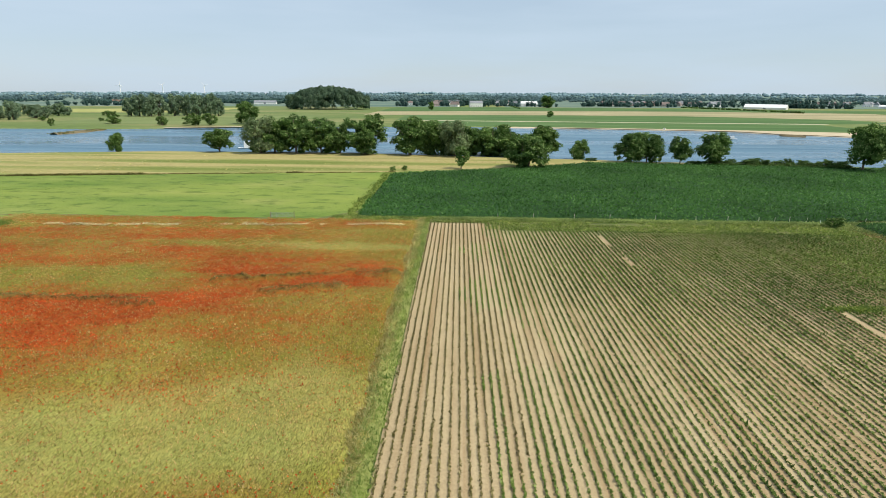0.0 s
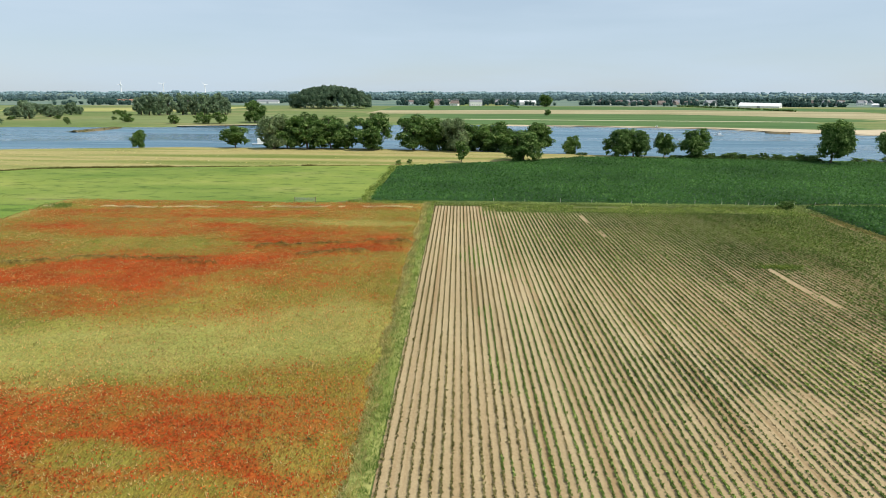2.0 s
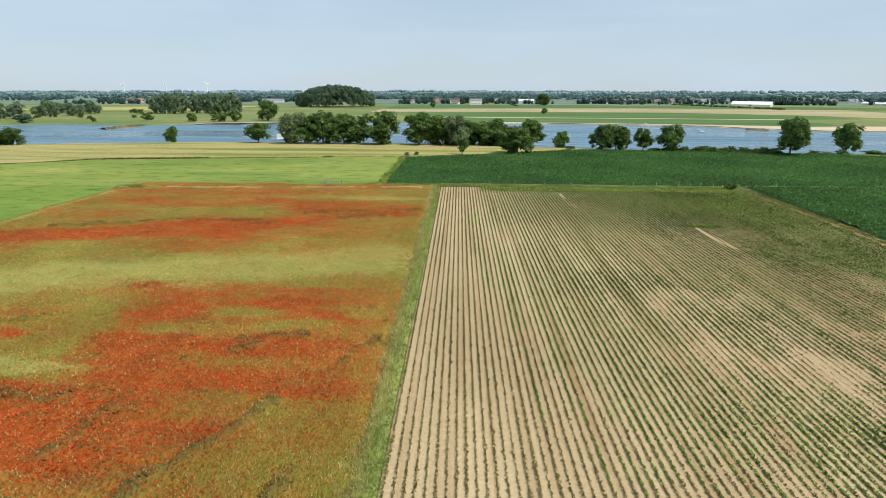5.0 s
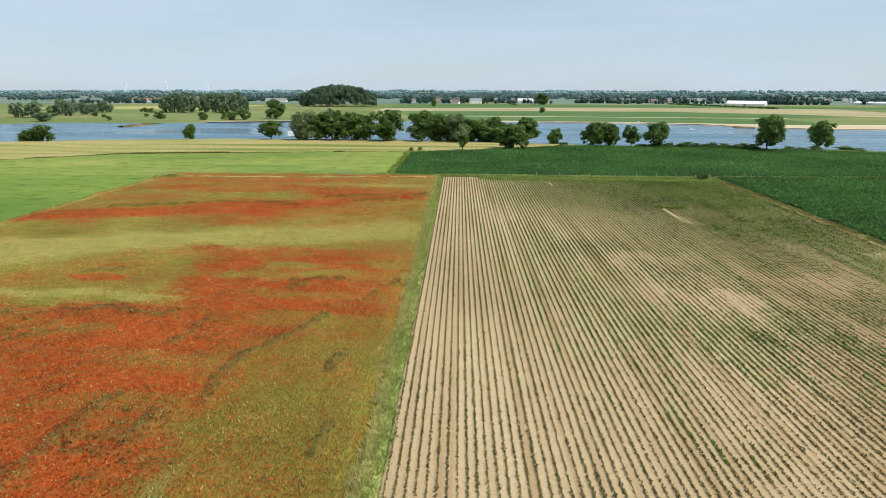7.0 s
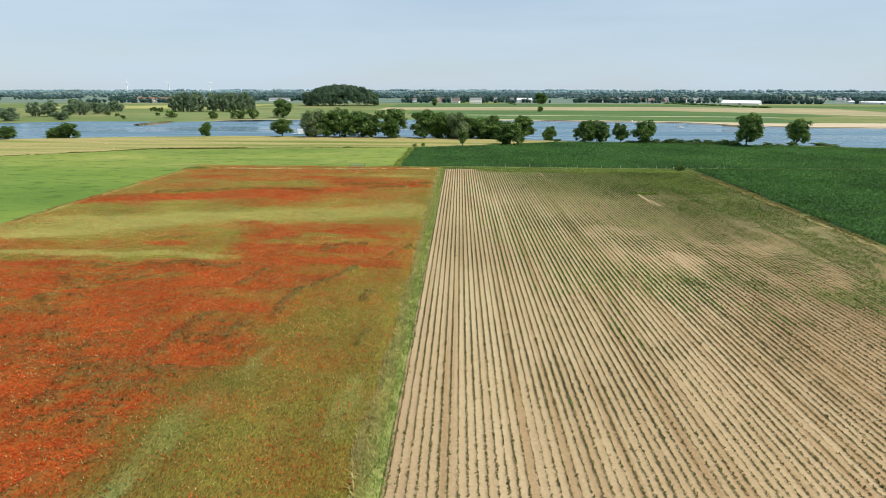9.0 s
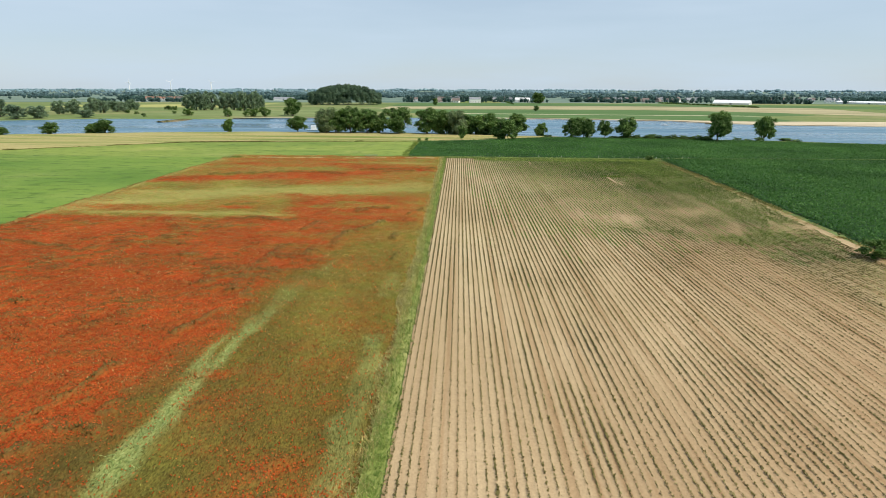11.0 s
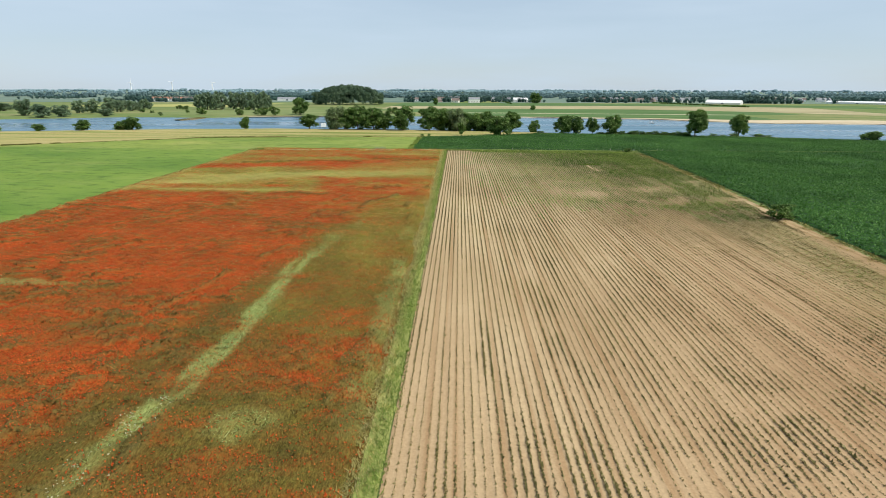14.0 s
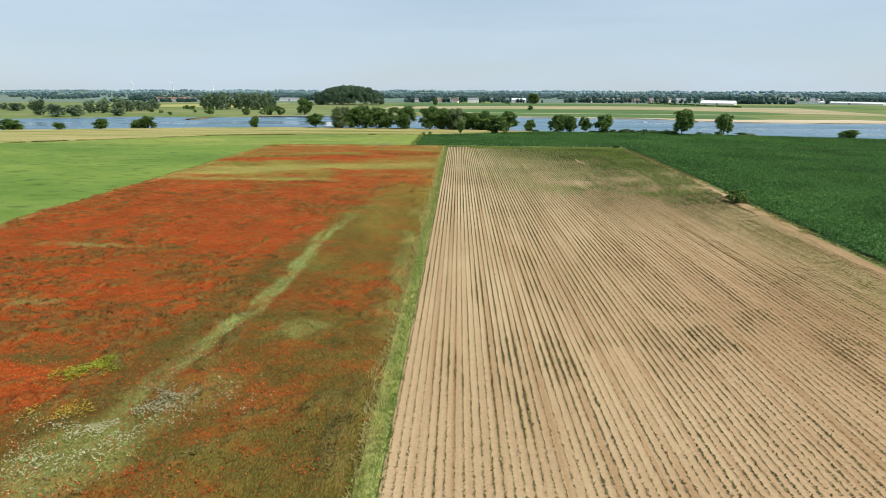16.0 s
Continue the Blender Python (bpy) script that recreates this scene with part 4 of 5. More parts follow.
size = 1.15 * size * np.where(lush, 1.1, np.where(rng.uniform(0, 1, len(size)) < 0.2, 1.25, 0.95))
top = ridge(x, y)
for nm, sel, mat, lab in (("row_crop", ~lush, M_ROWCROP, "young crop plants in long straight rows"), ("lush_row_crop", lush, M_ROWLUSH, "thicker green crop plants in long straight rows")):
    n, sx, sy, sz, ss = sel.sum(), x[sel], y[sel], top[sel], size[sel]
    px, py = np.concatenate([sx + rng.normal(0, 0.03, n), sx + rng.normal(0, 0.05, n)]), np.concatenate([sy, sy + rng.normal(0, 0.05, n)])
    pz = np.concatenate([sz + ss * rng.uniform(0.35, 0.75, n), sz + ss * rng.uniform(0.1, 0.4, n)])
    stuff(nm, flecks(nm, px, py, pz, np.concatenate([ss * 0.43, ss * 0.45]), mat, 178, 0.6), lab, "crop")
x, y, rng = scatter(48, 84, -140, 117, 2.2, 79)
keep = (x < field_right(y) - 0.3) & (rng.uniform(0, 1, len(x)) < weedy(x, y))
x, y = x[keep], y[keep]
stuff("field_weeds", tufts("field_weeds", x, y, 0.02 + 0 * x, 0.25, rng.uniform(0.1, 0.3, len(x)), M_VERGE, 2, 80, 2.0), "low weeds spread over the field margin", "weeds")


# ---- the dark leafy crop ----
def crop_side(y):
    return field_right(y) + 1.9


def division(x):
    """The grassy line between the two plots of leafy crop."""
    return np.interp(x, [80, 95, 120, 180, 330], [120.4, 121.6, 122.6, 126.6, 128.2])


def in_crop(x, y):
    north = (y > 122.5) & (x > -22.6 + 3.0 * (vnoise(y, y * 0, 9, 81) - 0.5)) & (y < EDGE(x) - 1.0)
    east = (x > crop_side(y)) & (y <= 122.5) & (y > -250)
    return (north | east) & (x < 330) & ~((np.abs(y - division(x)) < 1.5) & (x > 80))


def crop_height(x, y):
    edge = np.maximum(np.minimum(y - 122.0, x + 23.5), 4 * (x - crop_side(y)))
    return 0.05 + sstep(0.0, 2.0, edge) * (0.38 + 0.3 * (vnoise(x, y, 1.5, 82, 3) - 0.4))


band("crop_division", 80, 330, lambda x: division(x) - 1.5, lambda x: division(x) + 1.5, 0.05, M_HEADLAND, "thin grassy strip between two plots of leafy crop", "grassland", 90, 4, 0.5)
rng = np.random.default_rng(142)
x = rng.uniform(80, 330, 5200)
y = division(x) + rng.normal(0, 0.5, len(x))
stuff("headland_grass", tufts("headland_grass", x, y, 0.04 + 0 * x, 0.3, rng.uniform(0.45, 0.85, len(x)), M_PALE, 3, 143, 0.8), "line of pale rough grass between two plots of leafy crop", "grass")
structure("crop_ground", sheet("crop_ground", np.arange(-24, 331, 1.4), np.arange(-252, 226, 1.4), crop_height, M_CROPFLOOR, in_crop), "crop floor coloured dark green as the deep shade between leaves", "crop")
x, y, rng = scatter(70, 150, -150, 122, 7.5, 83)
x2, y2, rng2 = scatter(-24, 330, 122, 226, 5.0, 84)
x3, y3, rng3 = scatter(150, 330, -60, 122, 5.0, 85)
x, y = np.concatenate([x, x2, x3]), np.concatenate([y, y2, y3])
x = np.round(x / 0.5) * 0.5 + rng.normal(0, 0.11, len(x))
keep = in_crop(x, y)
x, y = x[keep], y[keep]
stuff("leafy_crop", flecks("leafy_crop", x, y, crop_height(x, y) + 0.5 * vnoise(x, y, 0.9, 86, 2) - 0.1 + rng.uniform(0.0, 0.12, len(x)), rng.uniform(0.13, 0.26, len(x)), M_CROP, 87, 0.7), "lush dark green leafy crop in close rows", "crop")
rng = np.random.default_rng(188)
ys = rng.uniform(122, 188, 700)
xs = -24.2 + 3.0 * (vnoise(ys, ys * 0, 9, 81) - 0.5) + rng.normal(0, 0.8, len(ys))
stuff("field_edge_grass", tufts("field_edge_grass", xs, ys, 0 * xs, 0.35, rng.uniform(0.2, 0.55, len(xs)), M_VERGE, 4, 189, 1.0), "rough grass along the edge of the leafy crop", "grass")
rng = np.random.default_rng(287)
ys = rng.uniform(-60, 118, 5200)
xs = field_right(ys) - 0.5 + rng.normal(0, 1.1, len(ys))
keep = (vnoise(xs, ys, 3, 288) + 0.25 * sstep(0, 60, ys) > 0.5) & (xs < crop_side(ys))
xs, ys = xs[keep], ys[keep]
stuff("path_straw", tufts("path_straw", xs, ys, 0.08 + 0 * xs, 0.18, rng.uniform(0.05, 0.2, len(xs)), M_RIM, 3, 289, 2.2), "brown straw and thin grass on the sandy field edge", "grass")
ys = np.concatenate([np.arange(-178, 122, 0.16), np.arange(-10, 118, 0.045)])
rng = np.random.default_rng(88)
xs = crop_side(ys) - np.where(np.arange(len(ys)) < 1875, 0.7, 1.3) + rng.normal(0, 0.45, len(ys)) * np.where(np.arange(len(ys)) < 1875, 1, 1.7)
keep = (ys < -10) | (vnoise(xs, ys, 4, 290) < 0.42 + 0.25 * sstep(0, 60, ys))
xs, ys = xs[keep], ys[keep]
stuff("field_edge_grass", tufts("field_edge_grass", xs, ys, 0 * xs, 0.3, rng.uniform(0.15, 0.45, len(xs)), M_EDGEWEED, 3, 89, 1.8), "brown and green weeds between bare soil and leafy crop", "grass")


x, y, rng = scatter(-260, 60, 172, 252, 0.35, 191)
keep = (y > np.where(x < 20, DITCH(x), EDGE(x)) + 1) & (y < near_bank(x) - 1.5) & (vnoise(x * 0.3, y, 6, 192) > 0.56)
x, y = x[keep], y[keep]
stuff("dry_grass", tufts("dry_grass", x, y, 0.05 + 0 * x, 0.5, rng.uniform(0.08, 0.22, len(x)), M_TALLSTRAW, 2, 193, 2.6), "clumps of tall dry grass by the river", "grass")


# ---- trees ----
def crown_mesh(name, material, seed, aspect, low, profile, lobes=9, lumps=7, leaves=6000, leaf=0.022, droop=0.0, loose=0.12):
    """A crown one metre high: boughs set round the trunk, each a cluster of leafy lumps with gaps of shade between them.
    profile: the half width at five heights from the crown's foot to its top."""
    rng = np.random.default_rng(seed)
    pts, nor, big = [], [], []
    per = leaves // (lobes * lumps)
    for i in range(lobes):
        u = (i + 0.5) / lobes
        cz = low + 0.12 + (0.72 - low) * u
        wide = 0.5 * aspect * np.interp((cz - low) / (1 - low), [0.0, 0.25, 0.5, 0.75, 1.0], profile)
        br = rng.uniform(0.17, 0.23) * (1.1 - 0.2 * u)
        a = i * 2.4 + rng.uniform(-0.5, 0.5)
        out = max(0.0, wide - br * 0.85) * (rng.uniform(0.8, 1.08) if i % 3 else rng.uniform(0.15, 0.6))
        c = np.array([out * np.cos(a), out * np.sin(a), cz])
        for j in range(lumps):
            d = rng.normal(0, 1, 3) + 0.9 * np.array([np.cos(a) * out, np.sin(a) * out, 0.1]) / max(wide, 0.1)
            d /= np.linalg.norm(d)
            lr = rng.uniform(0.06, 0.105)
            lc = c + d * br * rng.uniform(0.5, 0.95) * np.array([1, 1, 0.85])
            n = rng.normal(0, 1, (per, 3))
            n /= np.linalg.norm(n, axis=1)[:, None]
            n[:, 2] = np.where(n[:, 2] < -0.35, -n[:, 2], n[:, 2])
            q = lc + n * lr * (1 + loose * rng.normal(0, 1, per))[:, None] * np.array([1.12, 1.12, 0.85])
            q[:, 2] -= droop * rng.uniform(0, 1, per) * np.hypot(q[:, 0], q[:, 1])
            pts.append(q)
            nor.append(n)
        for j in range(16):                                  # large leaf cards added inside the bough to keep it opaque
            n = rng.normal(0, 1, 3)
            big.append((c + n / np.linalg.norm(n) * br * 0.62, n / np.linalg.norm(n)))
    p, d = np.concatenate(pts + [np.array([q for q, n in big])]), np.concatenate(nor + [np.array([n for q, n in big])])
    size = np.where(np.arange(len(p)) < len(p) - len(big), leaf, 0.075)
    p[:, 2] = np.clip(p[:, 2], low * 0.75 + 0.02, 1.02)
    n = len(p)
    d = d + np.array([0, 0, 0.2]) + rng.normal(0, 0.3, (n, 3))
    d /= np.linalg.norm(d, axis=1)[:, None]
    e = np.cross(d, rng.normal(0, 1, (n, 3)))
    e /= np.linalg.norm(e, axis=1)[:, None]
    f = np.cross(d, e)
    V = np.zeros((n, 4, 3))
    for k, (a, b) in enumerate(((-1, -0.2), (0, -0.8), (1, 0.1), (0.1, 0.9))):
        s = (size * rng.uniform(0.6, 1.3, n))[:, None]
        V[:, k] = p + s * (a * e + b * f) + d * size[:, None] * rng.uniform(-0.3, 0.3, n)[:, None]
    return raw_mesh(name, V.reshape(-1, 3), np.arange(n * 4).reshape(-1, 4), material)


def trunk_mesh(seed, low, aspect, stems=1):
    rng = random.Random(seed)
    bm = bmesh.new()
    for s in range(stems):
        ox, oy = (rng.uniform(-0.06, 0.06), rng.uniform(-0.06, 0.06)) if stems > 1 else (0, 0)
        fork = (ox * 1.6, oy * 1.6, max(low, 0.12) + 0.12)
        tube(bm, (ox, oy, -0.02), fork, 0.028, 0.018)
        for i in range(5):
            a = 2 * math.pi * i / 5 + rng.uniform(-0.4, 0.4)
            r = aspect * rng.uniform(0.18, 0.36)
            tip = (fork[0] + r * math.cos(a), fork[1] + r * math.sin(a), rng.uniform(0.45, 0.85))
            tube(bm, fork, tip, 0.014, 0.004, 5)
        tube(bm, fork, (fork[0], fork[1], 0.9), 0.016, 0.004, 5)
    me = bpy.data.meshes.new("trunk")
    bm.to_mesh(me)
    bm.free()
    me.materials.append(M_BARK)
    return me


ROUND, BUSHY, EGG = (0.72, 0.95, 1.0, 0.88, 0.5), (0.92, 1.0, 1.0, 0.86, 0.5), (0.5, 0.95, 1.0, 0.8, 0.35)
KINDS = {}
for i in range(6):
    KINDS["oak", i] = (trunk_mesh(100 + i, 0.16, 1.0), crown_mesh("crown", M_LEAF, 110 + i, 1.0, 0.13, EGG, 17, 8, 8200, 0.021))
    KINDS["dark", i] = (trunk_mesh(120 + i, 0.14, 1.0, 2), crown_mesh("crown", M_LEAF_DARK, 130 + i, 1.0, 0.03, ROUND, 20, 8, 8400, 0.021))
    KINDS["bushy", i] = (trunk_mesh(120 + i, 0.1, 1.0, 2), crown_mesh("crown", M_LEAF_DARK, 135 + i, 1.0, 0.01, BUSHY, 20, 8, 8200, 0.021))
    KINDS["silver", i] = (trunk_mesh(140 + i, 0.1, 1.0, 3), crown_mesh("crown", M_SILVER, 150 + i, 1.0, 0.05, ROUND, 18, 7, 6400, 0.019, 0.15, 0.25))
    KINDS["shrub", i] = (trunk_mesh(160 + i, 0.05, 1.2, 3), crown_mesh("crown", M_LEAF, 170 + i, 1.2, 0.0, BUSHY, 15, 6, 3200, 0.030))
    KINDS["thin", i] = (trunk_mesh(180 + i, 0.2, 0.8), crown_mesh("crown", M_LEAF, 190 + i, 0.8, 0.12, EGG, 12, 5, 1600, 0.026, 0.0, 0.35))
    KINDS["far", i] = (trunk_mesh(200 + i, 0.1, 1.0, 3), crown_mesh("crown", M_GREY_WILLOW, 210 + i, 1.0, 0.03, BUSHY, 18, 5, 2700, 0.032, 0.08))
spin = random.Random(7)


def tree(kind, x, y, height, width, label, name="tree", category="tree", group="", z=None):
    i = spin.randrange(6)
    trunk, crown = KINDS[kind, i]
    aspect = {"shrub": 1.2, "thin": 0.8}.get(kind, 1.0)
    root = new(name)
    ground_z = float(land(np.array([x]), np.array([y]))[0]) if z is None else z
    s = width / height / aspect
    root.matrix_basis = pose(x, y, ground_z - 0.05, 0, 0, spin.uniform(0, 360)) @ Matrix.Diagonal((height * s, height * s, height, 1))
    for nm, me in (("trunk", trunk), ("crown", crown)):
        ob = new(nm, me)
        ob.parent = root
    return tagged(root, label, category, group)


SOLITARY = [(-152, 246, 10.3, 7.5), (-107, 249, 10.4, 13.7), (51, 240, 10.1, 8.7), (88, 225, 10.8, 9.4), (100, 224, 12.6, 13.0), (149, 210, 17.8, 15.0), (36, 238, 14.0, 14.8)]
GROVE_WEST = [(-81, 249, 15.6, 16.7), (-71, 248, 16.5, 18.6), (-60, 249, 15.3, 17.7), (-53, 248, 13.1, 11.0), (-41, 247, 16.9, 19.5), (-91, 253, 7.9, 8.7)]
GROVE_MIDDLE = [(-21, 247, 16.9, 18.4), (-12, 250, 17.6, 16.6), (6, 257, 14.6, 15.5), (16, 251, 15.8, 19.2), (23, 248, 13.8, 13.4), (-3, 254, 12.0, 12.8)]
SILVER = [(-87, 244, 17.0, 14.4), (-2, 243, 16.3, 15.1)]
TWIN = [(69, 228, 12.2, 11.9), (77, 229, 12.0, 12.8)]
FRONT = [(25, 208, 12.3, 15.6)]
SAPLING = [(1, 202, 8.6, 6.1)]
WEST_BUSHES = [(-301, 200, 9.4, 14.4), (-271, 205, 4.7, 8.4), (-248, 214, 7.2, 9.8), (-228, 223, 7.4, 8.8), (-221, 224, 9.1, 11.2)]
EAST_TREES = [(183, 224, 14.9, 13.3), (260, 211, 7.7, 13.6)]
SHRUBS = [(93, 224, 1.8, 5.8), (106, 222, 2.0, 5.3), (114, 221, 2.7, 7.5), (125, 220, 1.3, 3.9), (130, 219, 1.3, 4.4), (135, 218, 2.4, 5.6), (143, 215, 2.9, 6.4), (148, 216, 1.8, 4.3), (55, 233, 1.4, 5.6)]
BANK_SCRUB = [(96 + 2.7 * k, 223.5 - 0.13 * k * (1 + 0.03 * k), 1.5 + 0.9 * ((k * 7) % 5) / 2, 4.2 + ((k * 5) % 4)) for k in range(20)]
SHRUBS_EAST = [(163, 216, 2.2, 6.0), (169, 216, 1.6, 5.0), (176, 216, 2.4, 6.0), (241, 218, 2.0, 8.5), (197, 222, 2.4, 14.0), (208, 223, 1.6, 7.0)]
for r in SOLITARY:
    tree("oak", *r, "broad dark green tree standing alone on the river bank", group="trees on the near bank")
for r in GROVE_WEST + GROVE_MIDDLE:
    tree("dark", *r, "full dark green tree in a grove by the river", group="trees on the near bank")
for r in SILVER:
    tree("silver", *r, "silvery grey-green willow among darker trees", "willow_tree", group="willows by the river")
for r in TWIN:
    tree("bushy", *r, "round bushy tree with foliage down to the grass", group="trees on the near bank")
for r in FRONT:
    tree("bushy", *r, "wide dark bushy tree at the corner of the leafy crop", group="trees on the near bank")
for r in SAPLING:
    tree("thin", *r, "slim open young tree in the dry grass", "young_tree")
for r in WEST_BUSHES:
    tree("bushy", *r, "round dark bush at the water's edge", "bush", "bush", "bushes on the near bank")
for r in EAST_TREES:
    tree("oak", *r, "dark leafy tree beside the leafy crop and the river", group="trees on the near bank")
for r in SHRUBS + BANK_SCRUB + SHRUBS_EAST:
    tree("shrub", *r, "low green shrub along the river bank", "shrub", "shrub", "shrubs on the near bank")
tree("shrub", 75.3, -24.0, 4.2, 6.6, "dark twiggy bush at the edge of the leafy crop", "bush", "bush")
tree("shrub", 80.5, 118, 2.4, 4.0, "dark green bush on the headland", "bush", "bush")
tree("shrub", -23, 196, 1.6, 2.4, "small dark shrub on the ditch bank", "shrub", "shrub")
tree("shrub", -19, 197, 1.8, 2.4, "small dark shrub on the ditch bank", "shrub", "shrub")

FAR_BUSHES = [(-270, 439, 7.3, 11.5), (-225, 426, 7.0, 9.4), (-203, 430, 8.0, 14.7), (-191, 432, 9.8, 12.1), (-85, 437, 8.1, 8.7), (-296, 405, 3.8, 4.5), (-87, 553, 4.5, 6.6), (-81, 566, 5.2, 7.9), (-159, 933, 6.6, 9.2)]
FAR_TREES = [(-169, 451, 18.1, 18.1), (149, 980, 20.7, 23.0), (100, 634, 7.0, 7.5), (-42, 857, 12.1, 9.3)]
WILLOWS = [(-331, 568, 19.3, 13.7), (-317, 558, 21.9, 15.7), (-307, 561, 20.8, 15.7), (-305, 574, 23.6, 17.3), (-291, 578, 23.2, 17.4), (-280, 581, 22.1, 16.3), (-264, 571, 22.9, 17.2), (-253, 574, 23.6, 17.2), (-250, 588, 19.9, 12.9)]
WEST_WILLOWS = [(-424, 532, 15.4, 15.0), (-428, 556, 11.5, 11.2), (-428, 570, 11.2, 10.3), (-411, 561, 10.4, 9.0), (-394, 552, 13.1, 14.5), (-394, 565, 9.3, 9.1), (-391, 516, 4.3, 7.3)]
WEST_WOOD = [(-414, 380, 16.0, 16.7), (-378, 353, 12.5, 18.1), (-368, 366, 11.2, 16.3), (-508, 471, 9.3, 16.9), (-399, 436, 13.8, 12.2), (-386, 439, 15.1, 16.0), (-388, 469, 11.9, 12.9), (-376, 472, 13.3, 10.3), (-381, 504, 12.5, 13.6), (-374, 506, 9.8, 9.5), (-338, 385, 7.5, 14.6), (-543, 497, 8.3, 9.5)]
for r in FAR_BUSHES:
    tree("shrub", *r, "round dark bush on the far river bank", "bush", "bush", "bushes on the far bank")
for r in FAR_TREES:
    tree("dark", *r, "tall dark tree standing alone on the flood plain", group="trees on the far bank")
for r in WILLOWS + WEST_WILLOWS:
    tree("far", *r, "grey-green willow in a row on the flood plain", "willow_tree", group="willows on the flood plain")
for r in WEST_WOOD:
    tree("far", *r, "grey-green willow beside the far bank", "willow_tree", group="willows on the flood plain")


def field_gate(x, y, turn, width):
    root = tagged(new("field_gate"), "grey galvanised tube gate at the end of the poppy field", "gate")
    for sx in (-1, 1):
        part("post", tube(bmesh.new(), (sx * width / 2, 0, -0.3), (sx * width / 2, 0, 1.4), 0.07, 0.065, 8), M_TIMBER, root, "weathered timber post")
    for k in range(5):
        part("rail", tube(bmesh.new(), (-width / 2, 0, 0.25 + 0.22 * k), (width / 2, 0, 0.25 + 0.22 * k), 0.03, 0.03, 6), M_ROOF_GREY, root)
    for u in (-0.25, 0, 0.25):
        part("brace", tube(bmesh.new(), (u * width, 0.03, 0.25), (u * width, 0.03, 1.13), 0.025, 0.025, 6), M_ROOF_GREY, root)
    root.matrix_basis = pose(x, y, 0.03, 0, 0, turn)


def marker_post(x, y):
    root = tagged(new("marker_post"), "short white marker post at the field corner", "post", "marker posts at the field corner")
    part("post", tube(bmesh.new(), (0, 0, -0.3), (0, 0, 0.85), 0.07, 0.06, 8), M_PAINT, root)
    part("cap", tube(bmesh.new(), (0, 0, 0.85), (0, 0, 0.97), 0.085, 0.04, 8), M_PAINT, root)
    root.matrix_basis = pose(x, y, 0.03, 0, 0, 0)


field_gate(-38.5, 118.7, 2, 5.2)
marker_post(79.0, 120.6)
marker_post(84.6, 122.0)


def fence_post(x, y, height, lean):
    root = tagged(new("fence_post"), "thin weathered timber fence post in the headland grass", "post", "fence posts on the headland")
    part("post", tube(bmesh.new(), (0, 0, -0.3), (lean, 0, height), 0.065, 0.055, 7), M_PALETIMBER, root)
    part("cap", tube(bmesh.new(), (lean, 0, height), (lean * 1.05, 0, height + 0.05), 0.055, 0.03, 7), M_PALETIMBER, root)
    root.matrix_basis = pose(x, y, 0.03, 0, 0, 0)


rng_p = random.Random(31)
for px in (9, 17, 26, 34, 44, 53, 60, 66.5, 70, 73.3, 77, 90, 96, 98.5):
    fence_post(px, 122.2 + rng_p.uniform(-0.3, 0.3), rng_p.uniform(0.95, 1.25), rng_p.uniform(-0.06, 0.06))
rng = np.random.default_rng(139)
x, y = 52.5 + rng.normal(0, 1.6, 420), 69.6 + rng.normal(0, 0.5, 420)
stuff("weed_clumps", tufts("weed_clumps", x, y, 0.05 + 0 * x, 0.3, rng.uniform(0.2, 0.6, 420), M_VERGE, 3, 140, 1.0), "clump of tall dark weeds at the end of a bare track", "weeds")
x, y = -93.5 + rng.normal(0, 1.6, 500), 107.5 + rng.normal(0, 1.3, 500)
stuff("weed_clumps", tufts("weed_clumps", x, y, 0.2 + 0 * x, 0.35, rng.uniform(0.4, 1.1, 500), M_VERGE, 3, 240, 0.8), "clump of tall dark weeds at the corner of the poppy field", "weeds")
x, y = 86 + rng.normal(0, 3, 900), 116 + rng.normal(0, 3, 900)
keep = x < crop_side(y) + 1
stuff("dry_grass", tufts("dry_grass", x[keep], y[keep], 0.03 + 0 * x[keep], 0.3, rng.uniform(0.2, 0.5, keep.sum()), M_PALE, 3, 141, 1.4), "tall dry grass at the corner of the leafy crop", "grass")


